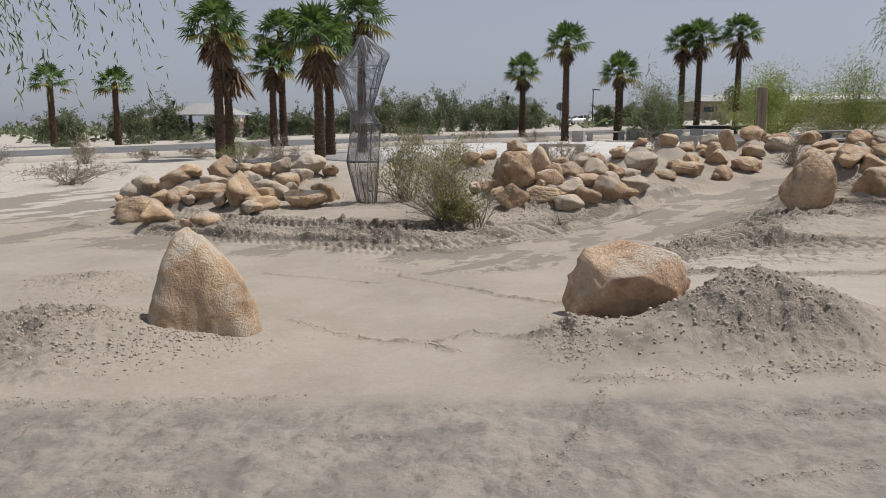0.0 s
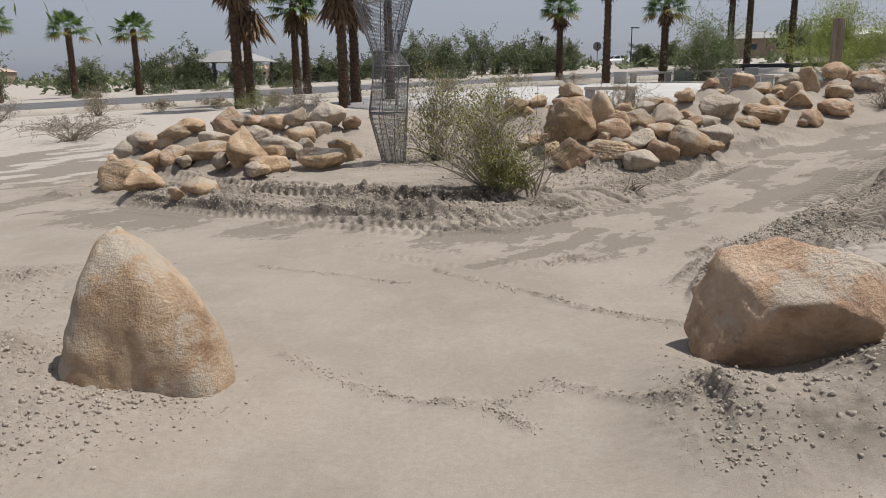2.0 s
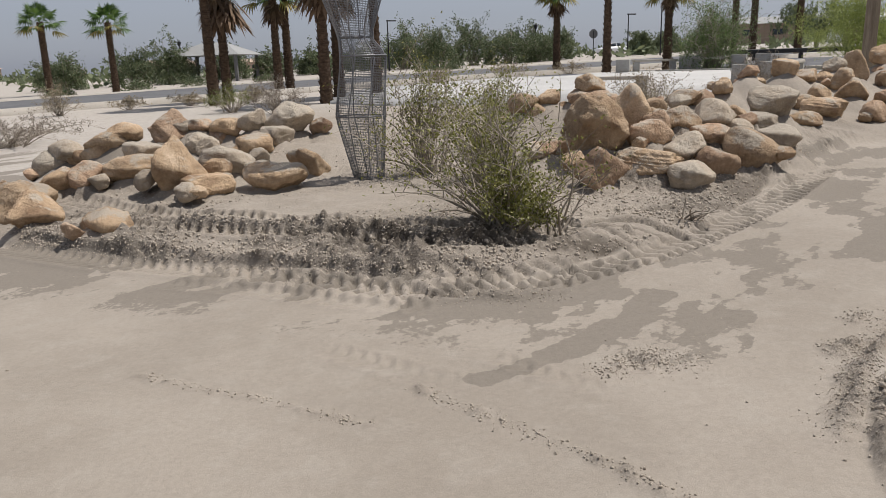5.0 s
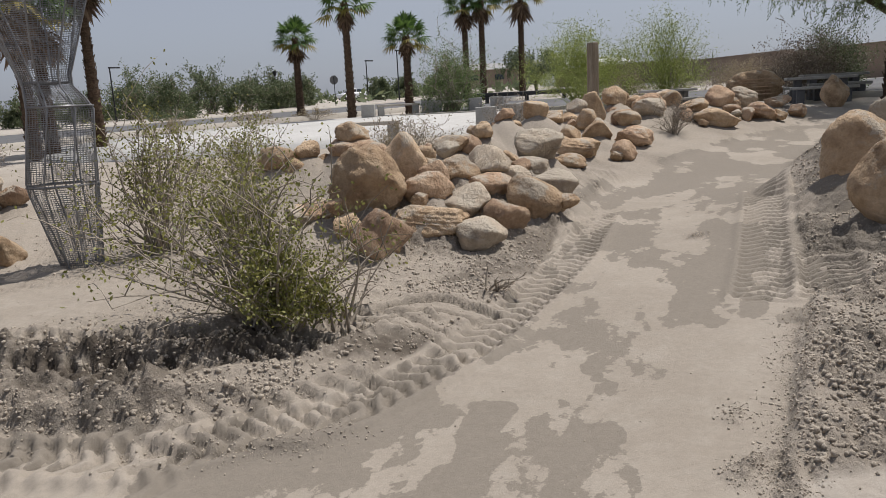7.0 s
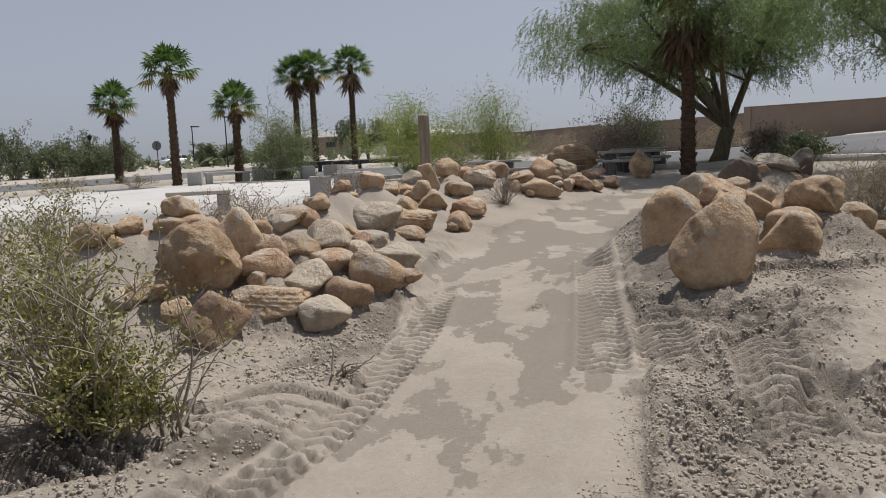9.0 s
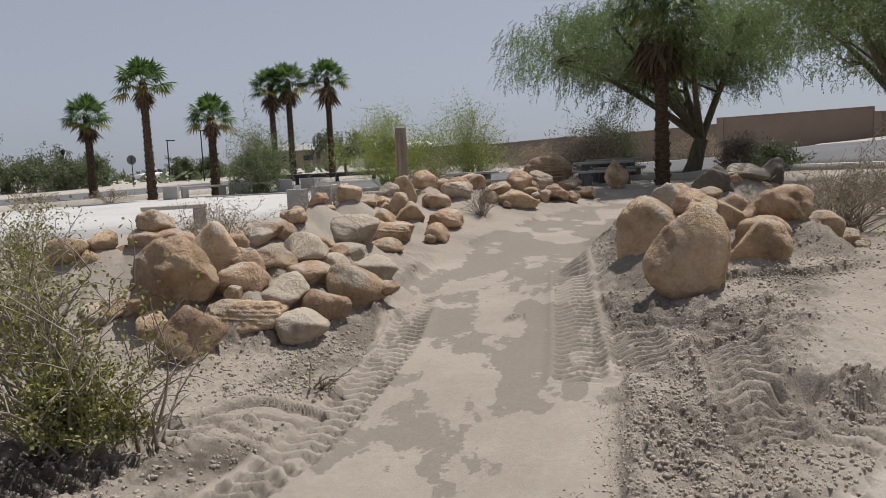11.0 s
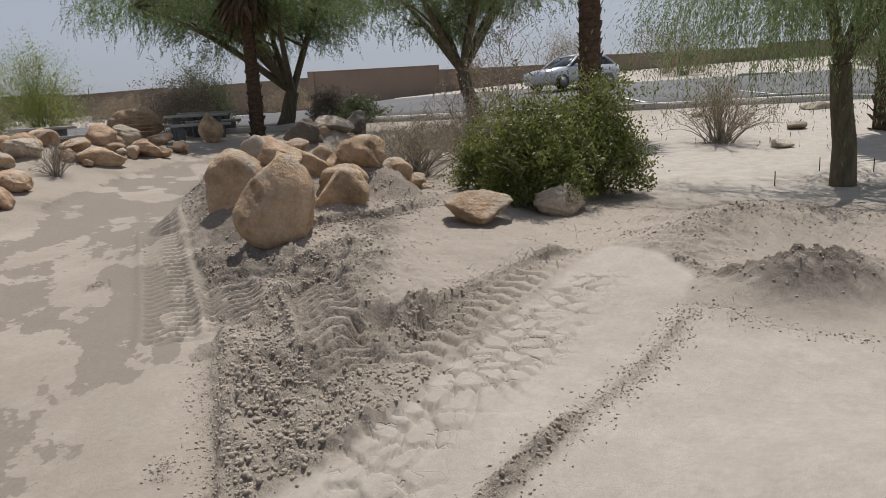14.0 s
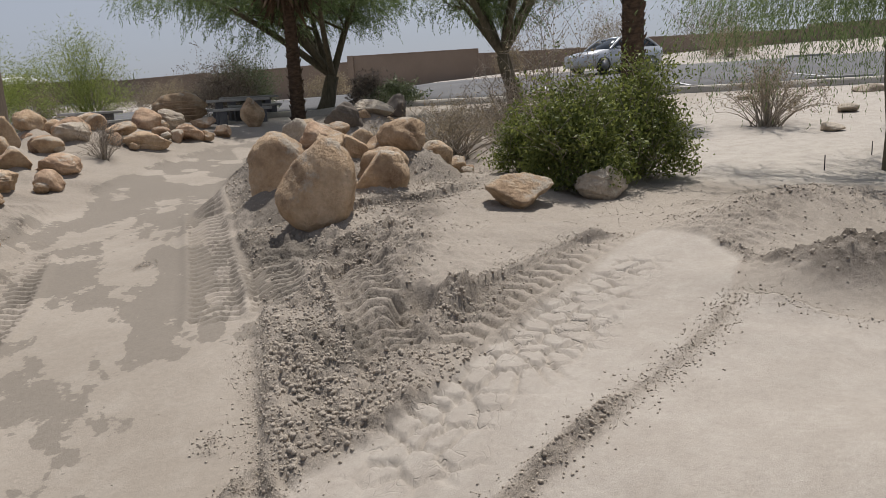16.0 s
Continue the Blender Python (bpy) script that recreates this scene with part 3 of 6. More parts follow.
def window(x, y, pts, margin=0.9):
    """The part of the grid round a line."""
    i0, i1 = np.searchsorted(x[0], (min(p[0] for p in pts) - margin, max(p[0] for p in pts) + margin))
    j0, j1 = np.searchsorted(y[:, 0], (min(p[1] for p in pts) - margin, max(p[1] for p in pts) + margin))
    return slice(j0, j1), slice(i0, i1)


def length_of(pts):
    return sum(math.dist(p, q) for p, q in zip(pts[:-1], pts[1:]))


def build_ground():
    xs, ys = axis(-4.4, 6.3, 0.0185, -1500, 1500, 1.05), axis(2.9, 13.0, 0.0185, -300, 2500, 1.05)
    x, y = np.meshgrid(xs, ys)
    z, isl, bank, rough, pads, ins, bd = land(x, y)
    z = supports(x, y, z)
    near = np.clip(1.15 - np.hypot(x - 1, y - 9) / 30, 0, 1)
    # wheel ruts round the island's foot, on the bank and over the flat
    marks, pressed = np.zeros_like(z), np.zeros_like(z)
    for line, off, width, depth in ((ISLAND[:12], -0.22, 0.34, 0.035), (ISLAND[:6], 0.55, 0.36, 0.05), (ISLAND[:5], 1.05, 0.32, 0.05),
                                    (BANK[3:9], -0.27, 0.40, 0.04), (BANK[3:9], 0.18, 0.42, 0.065), (BANK[2:5], 0.75, 0.4, 0.05)):
        w = window(x, y, line)
        px, py = x[w], y[w]
        d, side, run = line_dist(px, py, line)
        o = d * side - off if line[0] == ISLAND[0] else -d * side - off
        fade = (0.55 + 0.45 * smooth(-0.25, 0.1, fbm(run, np.zeros_like(run) + off * 9, 1.1, 2, 41))) * smooth(0.3, 0.5, run)
        fade = fade * smooth(14.2, 13.2, py) * smooth(7.6, 6.6, px) * (smooth(11.6, 10.8, py) if line[0] != ISLAND[0] and off > 0 else 1.0)
        m = tread(run, o + 0.02 * fbm(px, py, 0.2, 2, 43), width, 0.13, depth * 1.3) * fade
        rim = depth * 0.9 * np.exp(-((np.abs(o) - width * 0.56) / 0.05) ** 2) * fade
        dip = -0.5 * depth * smooth(width * 0.55, width * 0.4, np.abs(o)) * fade
        marks[w] += m + rim + dip
        pressed[w] = np.maximum(pressed[w], fade * smooth(width * 0.62, width * 0.5, np.abs(o)))
    for pts, width, pitch, depth in TRACKS:
        w = window(x, y, pts)
        px, py = x[w], y[w]
        d, side, run = line_dist(px, py, pts)
        total = length_of(pts)
        o = d * side + 0.03 * fbm(px, py, 0.3, 3, 44)
        fade = smooth(0.0, 0.3, run) * smooth(total, total - 0.3, run) * (0.4 + 0.6 * smooth(-0.2, 0.1, fbm(px, py, 0.5, 2, 45)))
        marks[w] += fade * (tread(run, o, width, pitch, depth) + 0.6 * depth * np.exp(-((np.abs(o) - width * 0.56) / 0.04) ** 2))
        pressed[w] = np.maximum(pressed[w], fade * smooth(width * 0.62, width * 0.5, np.abs(o)))
    # clods on the turned-up mud
    patch = smooth(-0.15, 0.25, fbm(x, y, 0.8, 3, 21))
    j, i = window(x, y, [(-9, 2), (11, 16)], 0)
    core = (j, i)
    cx, cy = x[core], y[core]
    wx, wy = cx + 0.03 * fbm(cx, cy, 0.15, 2, 13), cy + 0.03 * fbm(cx, cy, 0.15, 2, 14)
    lumps = 0.060 * clods(wx, wy, 0.10, 4) + 0.045 * clods(wx, wy, 0.055, 2) + 0.065 * clods(wx, wy, 0.24, 9) * patch[core] + 0.035 * np.abs(fbm(cx, cy, 0.2, 4, 12, 0.6))
    loose = rough * (1 - 0.8 * pressed)
    z[core] += (loose * near)[core] * (lumps * (0.3 + 0.6 * patch[core]) + 0.07 * fbm(cx, cy, 0.55, 4, 31, 0.5))
    z[core] += (near * (1 - rough) * isl)[core] * 0.03 * fbm(cx, cy, 0.4, 4, 32)
    z[core] += (near * smooth(4.6, 4.2, y))[core] * (0.012 + 0.02 * patch[core]) * clods(wx, wy, 0.07, 8) * smooth(-0.15, 0.3, fbm(cx, cy, 0.9, 4, 65))
    # broken lips
    lip = np.zeros_like(z)
    for pts, hgt, run_out in LEDGES:
        w = window(x, y, pts, 1.6)
        px, py = x[w], y[w]
        d, side, run = line_dist(px, py, pts)
        total = length_of(pts)
        sd = d * side * (1 if hgt > 0 else -1) + 0.055 * fbm(px, py, 0.3, 3, 55)
        ends = smooth(0.0, 0.35, run) * smooth(total, total - 0.35, run) * smooth(1.5, 0.8, d)
        z[w] += abs(hgt) * (0.65 + 0.8 * (fbm(px, py, 0.5, 3, 56) + 0.2)) * ends * smooth(-0.02, 0.02, sd) * np.exp(-np.clip(sd, 0, None) / run_out)
        lip[w] = np.maximum(lip[w], ends * 0.7 * np.exp(-((sd + 0.02) / 0.06) ** 2))
    z = z + marks
    # small ridges left by the blade on the smooth mud
    ridge = np.zeros_like(z)
    for pts, hgt, wid in RIDGES:
        w = window(x, y, pts, 0.5)
        px, py = x[w], y[w]
        d, _, run = line_dist(px + 0.03 * fbm(px, py, 0.15, 3, 53), py + 0.03 * fbm(px, py, 0.15, 3, 54), pts)
        wv = 0.7 * wid * (0.6 + 1.1 * (fbm(run, run * 0 + wid, 0.3, 3, 51) + 0.3))
        crumble = np.clip(0.5 + 1.0 * fbm(px, py, 0.07, 3, 52, 0.6) + 0.9 * fbm(px, py, 0.5, 2, 57), 0.0, 1.3)
        ridge[w] = np.maximum(ridge[w], np.exp(-(d / np.maximum(wv, 0.012)) ** 2) * min(hgt, 0.07 if length_of(pts) < 0.5 else 0.04) * crumble)
    z = z + 1.1 * ridge
    flat = (1 - rough) * near
    z = z + smooth(4.6, 4.2, y) * near * (0.045 * np.abs(fbm(x, y, 0.5, 5, 63, 0.6)) + 0.028 * fbm(x, y, 0.12, 3, 64, 0.6))
    z = z + flat * (0.010 * fbm(x, y, 0.6, 4, 61) + 0.012 * fbm(x, y, 2.5, 2, 62))
    # broken crust on the raised pad and the hole beside the bank
    crust = smooth(1.0, 0.5, np.hypot((x - 3.75) / 2.0, (y - 7.95) / 0.46) + 0.5 * fbm(x, y, 0.6, 3, 72)) * pads
    w = window(x, y, [(1.5, 7.0), (6.3, 8.6)], 0)
    px, py = x[w], y[w]
    gap, cell = plates(px + 0.06 * fbm(px, py, 0.2, 3, 74), py + 0.06 * fbm(px, py, 0.2, 3, 75), 0.17, 73)
    z[w] += crust[w] * (0.018 * (cell - 0.3) + 0.012 * smooth(0.06, 0.0, gap) - 0.05 * smooth(0.034, 0.01, gap) * (fbm(px, py, 0.3, 2, 76) > -0.12))
    hole = np.exp(-((((x - 3.72) * 0.9 + (y - 8.9) * 0.44) / 0.25) ** 2 + (((y - 8.9) * 0.9 - (x - 3.72) * 0.44) / 0.15) ** 2) ** 3)
    z = z - 0.16 * hole
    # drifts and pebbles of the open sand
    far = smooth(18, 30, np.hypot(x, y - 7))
    z = z + 0.05 * fbm(x, y, 1.6, 3, 81) * far * np.clip(1 - np.hypot(x, y) / 120, 0, 1)
    z = z + 1.2 * smooth(0.05, 0.5, fbm(x, y, 60.0, 3, 83) + 0.15) * smooth(80, 200, np.hypot(x, y)) * smooth(-60, 60, x)
    nx, ny = len(xs), len(ys)
    idx = np.arange(nx * ny).reshape(ny, nx)
    faces = np.stack([idx[:-1, :-1], idx[:-1, 1:], idx[1:, 1:], idx[1:, :-1]], -1).reshape(-1, 4)
    ob = arrays("ground", np.stack([x, y, z], -1).reshape(-1, 3), faces, M_GROUND, shade=True)
    # dampness: where water last stood, and pale dry drift
    wet = smooth(-0.40, 0.22, fbm((x * 0.65 + y * 0.76) * 0.5, x * 0.76 - y * 0.65, 0.5, 6, 91, 0.62)) * smooth(8.0, 9.6, y + 0.35 * x) * (1 - isl) * (1 - bank) * (1 - smooth(18, 24, y))
    streak, _, _ = line_dist(x, y, [(-0.15, 8.35), (0.3, 8.7), (0.75, 9.15), (1.0, 9.6)])
    wet = np.maximum(wet, 0.95 * smooth(0.16, 0.05, streak + 0.12 * fbm(x, y, 0.3, 4, 92)))
    dark = np.clip(rough * (0.35 + 0.65 * patch) + np.clip(ridge * 20, 0, 0.8) + 0.5 * (marks < -0.01) + 0.8 * lip, 0, 1) + 0.5 * hole
    sands = np.maximum(smooth(8.6, 9.8, x + 0.4 * fbm(x, y, 1.0, 3, 98)) * smooth(11.5, 10, y), smooth(-5.5, -7.5, x) * smooth(13.5, 15.5, y)) * (1 - rough)
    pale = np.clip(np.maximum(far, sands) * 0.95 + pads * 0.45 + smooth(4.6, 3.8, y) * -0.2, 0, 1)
    apron = smooth(4.7, 4.3, y + 0.05 * fbm(x, y, 0.5, 3, 95))
    # dark damp mud, with the creosote bush's shadow painted into this first patch
    moist_shade = smooth(1.0, 0.5, np.hypot((x + 0.9) / 1.9, (y - 10.95 + 0.2 * (x + 0.9)) / 0.55) + 0.6 * fbm(x, y, 0.5, 4, 96, 0.6))
    for mx, my, mr, ms in ((2.3, 12.3, 1.3, 0.4), (4.7, 10.2, 0.6, 0.2), (6.0, 10.3, 0.7, 0.25), (8.6, 7.6, 1.4, 0.45), (4.9, 6.4, 0.8, 0.5), (-4.5, 11.9, 1.2, 0.4), (1.9, 5.7, 0.9, 0.4)):
        moist_shade = np.maximum(moist_shade, 0.75 * smooth(1.0, 0.5, np.hypot(((x - mx) + (y - my)) * 0.7 / mr, ((x - mx) - (y - my)) * 0.7 / ms) + 0.7 * fbm(x, y, 0.45, 4, 97, 0.6)))
    moist_shade = moist_shade * np.clip(rough * 1.5, 0, 1)
    for name, values in (("moist_shade", moist_shade), ("wet", wet), ("turned", np.clip(dark, 0, 1)), ("pale", pale), ("apron", apron), ("crust", crust)):
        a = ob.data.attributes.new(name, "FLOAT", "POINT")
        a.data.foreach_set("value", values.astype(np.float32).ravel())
    SURFACE.extend((xs, ys, z, loose))
    return tagged(ob, "sunlit flood mud and pale desert sand with wheel ruts", "ground", kind="structure")


def ground_material():
    m = bpy.data.materials.new("flood mud and sand")
    m.use_nodes = True
    N, L = m.node_tree.nodes, m.node_tree.links
    b = N["Principled BSDF"]
    tc = N.new("ShaderNodeTexCoord")

    def tex(scale, detail=5.0, rough=0.6):
        n = N.new("ShaderNodeTexNoise")
        n.inputs["Scale"].default_value, n.inputs["Detail"].default_value, n.inputs["Roughness"].default_value = scale, detail, rough
        L.new(tc.outputs["Object"], n.inputs["Vector"])
        return n.outputs[0]

    def attr(name):
        a = N.new("ShaderNodeAttribute")
        a.attribute_name = name
        return a.outputs["Fac"]

    def mix(fac, a, c):
        n = N.new("ShaderNodeMix")
        n.data_type = "RGBA"
        for sock, val in ((0, fac), (6, a), (7, c)):
            if isinstance(val, tuple):
                n.inputs[sock].default_value = (*val, 1)
            elif isinstance(val, float):
                n.inputs[sock].default_value = val
            else:
                L.new(val, n.inputs[sock])
        return n.outputs[2]

    def ramp(v, a, c):
        n = N.new("ShaderNodeMapRange")
        n.interpolation_type = "SMOOTHSTEP"
        n.inputs[1].default_value, n.inputs[2].default_value = a, c
        L.new(v, n.inputs[0])
        return n.outputs[0]

    def times(a, c):
        n = N.new("ShaderNodeMath")
        n.operation = "MULTIPLY"
        for sock, val in ((0, a), (1, c)):
            if isinstance(val, float):
                n.inputs[sock].default_value = val
            else:
                L.new(val, n.inputs[sock])
        return n.outputs[0]

    edgy = tex(16.0, 9.0, 0.75)
    big, mid, fine, grit = tex(0.7), tex(5.0, 8.0), tex(28.0, 8.0, 0.75), tex(190.0, 3.0, 0.7)
    col = mix(ramp(big, 0.35, 0.65), (0.31, 0.269, 0.222), (0.36, 0.315, 0.263))
    col = mix(times(ramp(mid, 0.45, 0.75), 0.5), col, (0.385, 0.345, 0.293))
    apron = times(attr("apron"), ramp(mid, 0.2, 0.55))
    col = mix(apron, col, mix(ramp(tex(2.2, 9.0, 0.7), 0.42, 0.6), (0.225, 0.203, 0.18), (0.33, 0.295, 0.255)))
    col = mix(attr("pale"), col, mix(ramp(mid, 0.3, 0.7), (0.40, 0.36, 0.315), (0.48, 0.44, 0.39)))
    col = mix(times(attr("turned"), ramp(mid, 0.25, 0.6)), col, (0.335, 0.288, 0.236))
    col = mix(times(attr("turned"), times(ramp(fine, 0.5, 0.66), 0.5)), col, (0.42, 0.37, 0.31))
    # damp mud colour, which also carries the bush's painted shadow
    col = mix(times(attr("moist_shade"), ramp(mid, 0.3, 0.55)), col, (0.115, 0.095, 0.075))
    edge = N.new("ShaderNodeMath")
    edge.operation = "MULTIPLY_ADD"
    L.new(edgy, edge.inputs[0])
    edge.inputs[1].default_value = 1.3
    edge.inputs[2].default_value = -0.65
    wsum = N.new("ShaderNodeMath")
    wsum.operation = "ADD"
    L.new(edge.outputs[0], wsum.inputs[0])
    L.new(attr("wet"), wsum.inputs[1])
    wet = ramp(wsum.outputs[0], 0.455, 0.52)
    col = mix(times(wet, 0.85), col, (0.215, 0.187, 0.154))
    speck = N.new("ShaderNodeMix")
    speck.data_type, speck.blend_type = "RGBA", "MULTIPLY"
    grain = N.new("ShaderNodeMath")
    grain.operation = "MULTIPLY_ADD"
    L.new(attr("turned"), grain.inputs[0])
    grain.inputs[1].default_value, grain.inputs[2].default_value = 0.3, 0.3
    L.new(grain.outputs[0], speck.inputs[0])
    L.new(col, speck.inputs[6])
    L.new(mix(0.5, ramp(fine, 0.22, 0.72), ramp(grit, 0.25, 0.72)), speck.inputs[7])
    gain = N.new("ShaderNodeHueSaturation")
    gain.inputs["Value"].default_value = 1.06
    L.new(speck.outputs[2], gain.inputs["Color"])
    L.new(gain.outputs[0], b.inputs["Base Color"])
    b.inputs["Roughness"].default_value = 0.92
    b.inputs["Specular IOR Level"].default_value = 0.25
    hgt = mix(0.3, fine, grit)
    bp = N.new("ShaderNodeBump")
    bp.inputs["Strength"].default_value, bp.inputs["Distance"].default_value = 0.5, 0.02
    vor = N.new("ShaderNodeTexVoronoi")
    vor.feature = "DISTANCE_TO_EDGE"
    vor.inputs["Scale"].default_value = 5.5
    warp = N.new("ShaderNodeVectorMath")
    warp.operation = "MULTIPLY_ADD"
    wob = N.new("ShaderNodeTexNoise")
    wob.inputs["Scale"].default_value = 6.0
    L.new(tc.outputs["Object"], wob.inputs["Vector"])
    L.new(wob.outputs["Color"], warp.inputs[0])
    warp.inputs[1].default_value = (0.5, 0.35, 0.0)
    L.new(tc.outputs["Object"], warp.inputs[2])
    L.new(warp.outputs[0], vor.inputs["Vector"])
    gap = N.new("ShaderNodeMapRange")
    gap.inputs[1].default_value, gap.inputs[2].default_value, gap.inputs[3].default_value, gap.inputs[4].default_value = 0.0, 0.045, 1.0, 0.0
    L.new(vor.outputs["Distance"], gap.inputs[0])
    crack = times(times(gap.outputs[0], ramp(tex(3.2, 3.0), 0.46, 0.58)), attr("crust"))
    low = N.new("ShaderNodeMath")
    low.operation = "MULTIPLY_ADD"
    L.new(crack, low.inputs[0])
    low.inputs[1].default_value = -1.6
    L.new(hgt, low.inputs[2])
    L.new(low.outputs[0], bp.inputs["Height"])
    bp2 = N.new("ShaderNodeBump")
    bp2.inputs["Distance"].default_value = 0.024
    rugged = N.new("ShaderNodeMath")
    rugged.operation = "MULTIPLY_ADD"
    L.new(attr("apron"), rugged.inputs[0])
    rugged.inputs[1].default_value = 0.7
    L.new(attr("turned"), rugged.inputs[2])
    rugged.use_clamp = True
    L.new(rugged.outputs[0], bp2.inputs["Strength"])
    L.new(tex(34.0, 6.0, 0.65), bp2.inputs["Height"])
    L.new(bp.outputs[0], bp2.inputs["Normal"])
    L.new(bp2.outputs[0], b.inputs["Normal"])
    return m


M_GROUND = ground_material()
ground = build_ground()


def crumbs():
    """Loose clods of dried mud on the turned ground."""
    rng = np.random.default_rng(77)
    x, y = rng.uniform(-7, 9, 520000), rng.uniform(2.6, 15, 520000)
    z, isl, bank, rough, pads, ins, bd = land(x, y)
    near = np.exp(-(np.hypot(x - 0.5, y - 8.0) / 5.5) ** 2)
    rough = surface(x, y, 3)
    keep = rng.uniform(size=len(x)) < (1.0 * rough * (0.25 + 0.75 * smooth(-0.2, 0.2, fbm(x, y, 0.5, 3, 23))) + 0.0012 * (1 - pads) + 0.06 * smooth(4.6, 4.2, y) * smooth(0.0, 0.4, fbm(x, y, 0.9, 4, 65))) * (0.1 + near)
    x, y, z, rough = x[keep], y[keep], z[keep], rough[keep]
    lines = [(pts, (900 if length_of(pts) < 0.5 else 230) * min(hgt, 0.05) / 0.03, wid * 0.8, 0.0) for pts, hgt, wid in RIDGES] + [(pts, 420, 0.08, 0.0) for pts, hgt, _ in LEDGES]
    for pts, count, wid, lift in lines:
        for (ax, ay), (bx, by) in zip(pts[:-1], pts[1:]):
            m = int(math.hypot(bx - ax, by - ay) * count)
            t = rng.uniform(0, 1, m)
            ex, ey = ax + (bx - ax) * t + rng.normal(size=m) * wid, ay + (by - ay) * t + rng.normal(size=m) * wid
            x, y = np.concatenate([x, ex]), np.concatenate([y, ey])
            lz = land(ex, ey)
            z, rough = np.concatenate([z, lz[0] + lift]), np.concatenate([rough, lz[3]])
    z = surface(x, y)
    n = len(x)
    ico = bmesh.new()
    bmesh.ops.create_icosphere(ico, subdivisions=1, radius=1.0)
    v = np.array([q.co[:] for q in ico.verts])
    f = np.array([[q.index for q in g.verts] for g in ico.faces])
    ico.free()
    r = 0.003 + (0.006 + 0.009 * rough) * rng.uniform(size=n) ** 3.0
    shape = v[None] * rng.uniform(0.5, 1.35, (n, len(v), 1)) * (r[:, None, None] * rng.uniform(0.7, 1.3, (n, 1, 3)))
    pts = shape + np.stack([x, y, z + r * 0.2], -1)[:, None, :]
    faces = f[None] + (np.arange(n) * len(v))[:, None, None]
    ob = arrays("mud_clods", pts.reshape(-1, 3), faces.reshape(-1, 3), M_MUD)
    tagged(ob, "loose crumbled clods of dried grey mud", "mud clods", kind="stuff")


crumbs()

# ---- boulders ----
_ico = bmesh.new()
bmesh.ops.create_icosphere(_ico, subdivisions=4, radius=1.0)
_ico.verts.index_update()
ICO_V = np.array([v.co[:] for v in _ico.verts])
ICO_F = np.array([[v.index for v in f.verts] for f in _ico.faces])
_ico.free()
_ico = bmesh.new()
bmesh.ops.create_icosphere(_ico, subdivisions=5, radius=1.0)
ICO5_V = np.array([v.co[:] for v in _ico.verts])
ICO5_F = np.array([[v.index for v in f.verts] for f in _ico.faces])
_ico.free()


def noise3(p, scale, seed):
    return fbm(p[:, 0] + 3.1 * p[:, 2], p[:, 1] - 2.3 * p[:, 2], scale, 4, seed) + fbm(p[:, 2] + 1.7 * p[:, 0], p[:, 1] + 0.9 * p[:, 0], scale, 4, seed + 5)


def boulder_shape(seed, w, d, h, facets=9, sharp=20.0, fine=False, taper=0.0, planes=None, lumpy=1.0, cut=(0.5, 0.92)):
    """A weathered block: a ball cut by random planes with worn edges, then roughened."""
    rng = np.random.default_rng(seed)
    v, f = (ICO5_V, ICO5_F) if fine else (ICO_V, ICO_F)
    n = rng.normal(size=(facets, 3))
    n /= np.linalg.norm(n, axis=1, keepdims=True)
    off = rng.uniform(*cut, facets)
    if planes:
        n, off = np.array([q[:3] for q in planes], float), np.array([q[3] for q in planes])
        n /= np.linalg.norm(n, axis=1, keepdims=True)
    lim = np.maximum(v @ n.T, 0) / off
    r = 1.0 / (np.sum(np.concatenate([lim, np.full((len(v), 1), 0.92)], 1) ** sharp, 1) ** (1 / sharp))
    p = v * r[:, None]
    p = p * (1 + lumpy * 0.10 * noise3(p, 0.9, seed % 97)[:, None] + lumpy * 0.05 * noise3(p, 0.22, seed % 89)[:, None] + (0.014 * noise3(p, 0.09, seed % 83)[:, None] if fine else 0))
    if taper:
        p[:, :2] *= (1 - taper * (p[:, 2:3] * 0.5 + 0.1))
    p = p / np.max(np.abs(p), axis=0)
    return p * (w / 2, d / 2, h / 2), f


def boulder(seed, x, y, z, w, h, material, label, group, fine=False, facets=9, taper=0.0, depth=0.9, turn=None, lean=0.0, sharp=20.0, planes=None, lumpy=1.0, cut=(0.5, 0.92)):
    rng = np.random.default_rng(seed + 5)
    v, f = boulder_shape(seed, w, w * depth, h, facets, sharp, fine, taper, planes, lumpy, cut)
    ob = arrays("boulder", v, f, material, shade=True)
    ob.matrix_world = pose(x, y, z, rng.uniform(-6, 6), lean if lean else rng.uniform(-8, 8), rng.uniform(0, 360) if turn is None else turn)
    return tagged(ob, label, "boulder", group)


TONES = [(M_ROCK, "weathered tan granite boulder half sunk in grey mud"), (M_ROCKD, "reddish brown granite boulder in a muddy rock pile"),
         (M_ROCKG, "dusty grey tan granite boulder in a rock pile"), (M_ROCK, "rounded golden granite boulder stacked among others")]


def pile(rocks, group, seed, dark=False):
    rng = random.Random(seed)
    for k, (x, y, z, w, h) in enumerate(rocks):
        mat, label = TONES[rng.choice((0, 0, 1, 2, 3))]
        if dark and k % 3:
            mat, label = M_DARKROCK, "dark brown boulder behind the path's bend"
        boulder(seed * 100 + k, x, y, z, w * 1.27, h * 1.42, mat, label, group, fine=w > 0.62, facets=rng.choice((6, 8, 10)), depth=rng.uniform(0.8, 1.05), turn=rng.uniform(-25, 25))


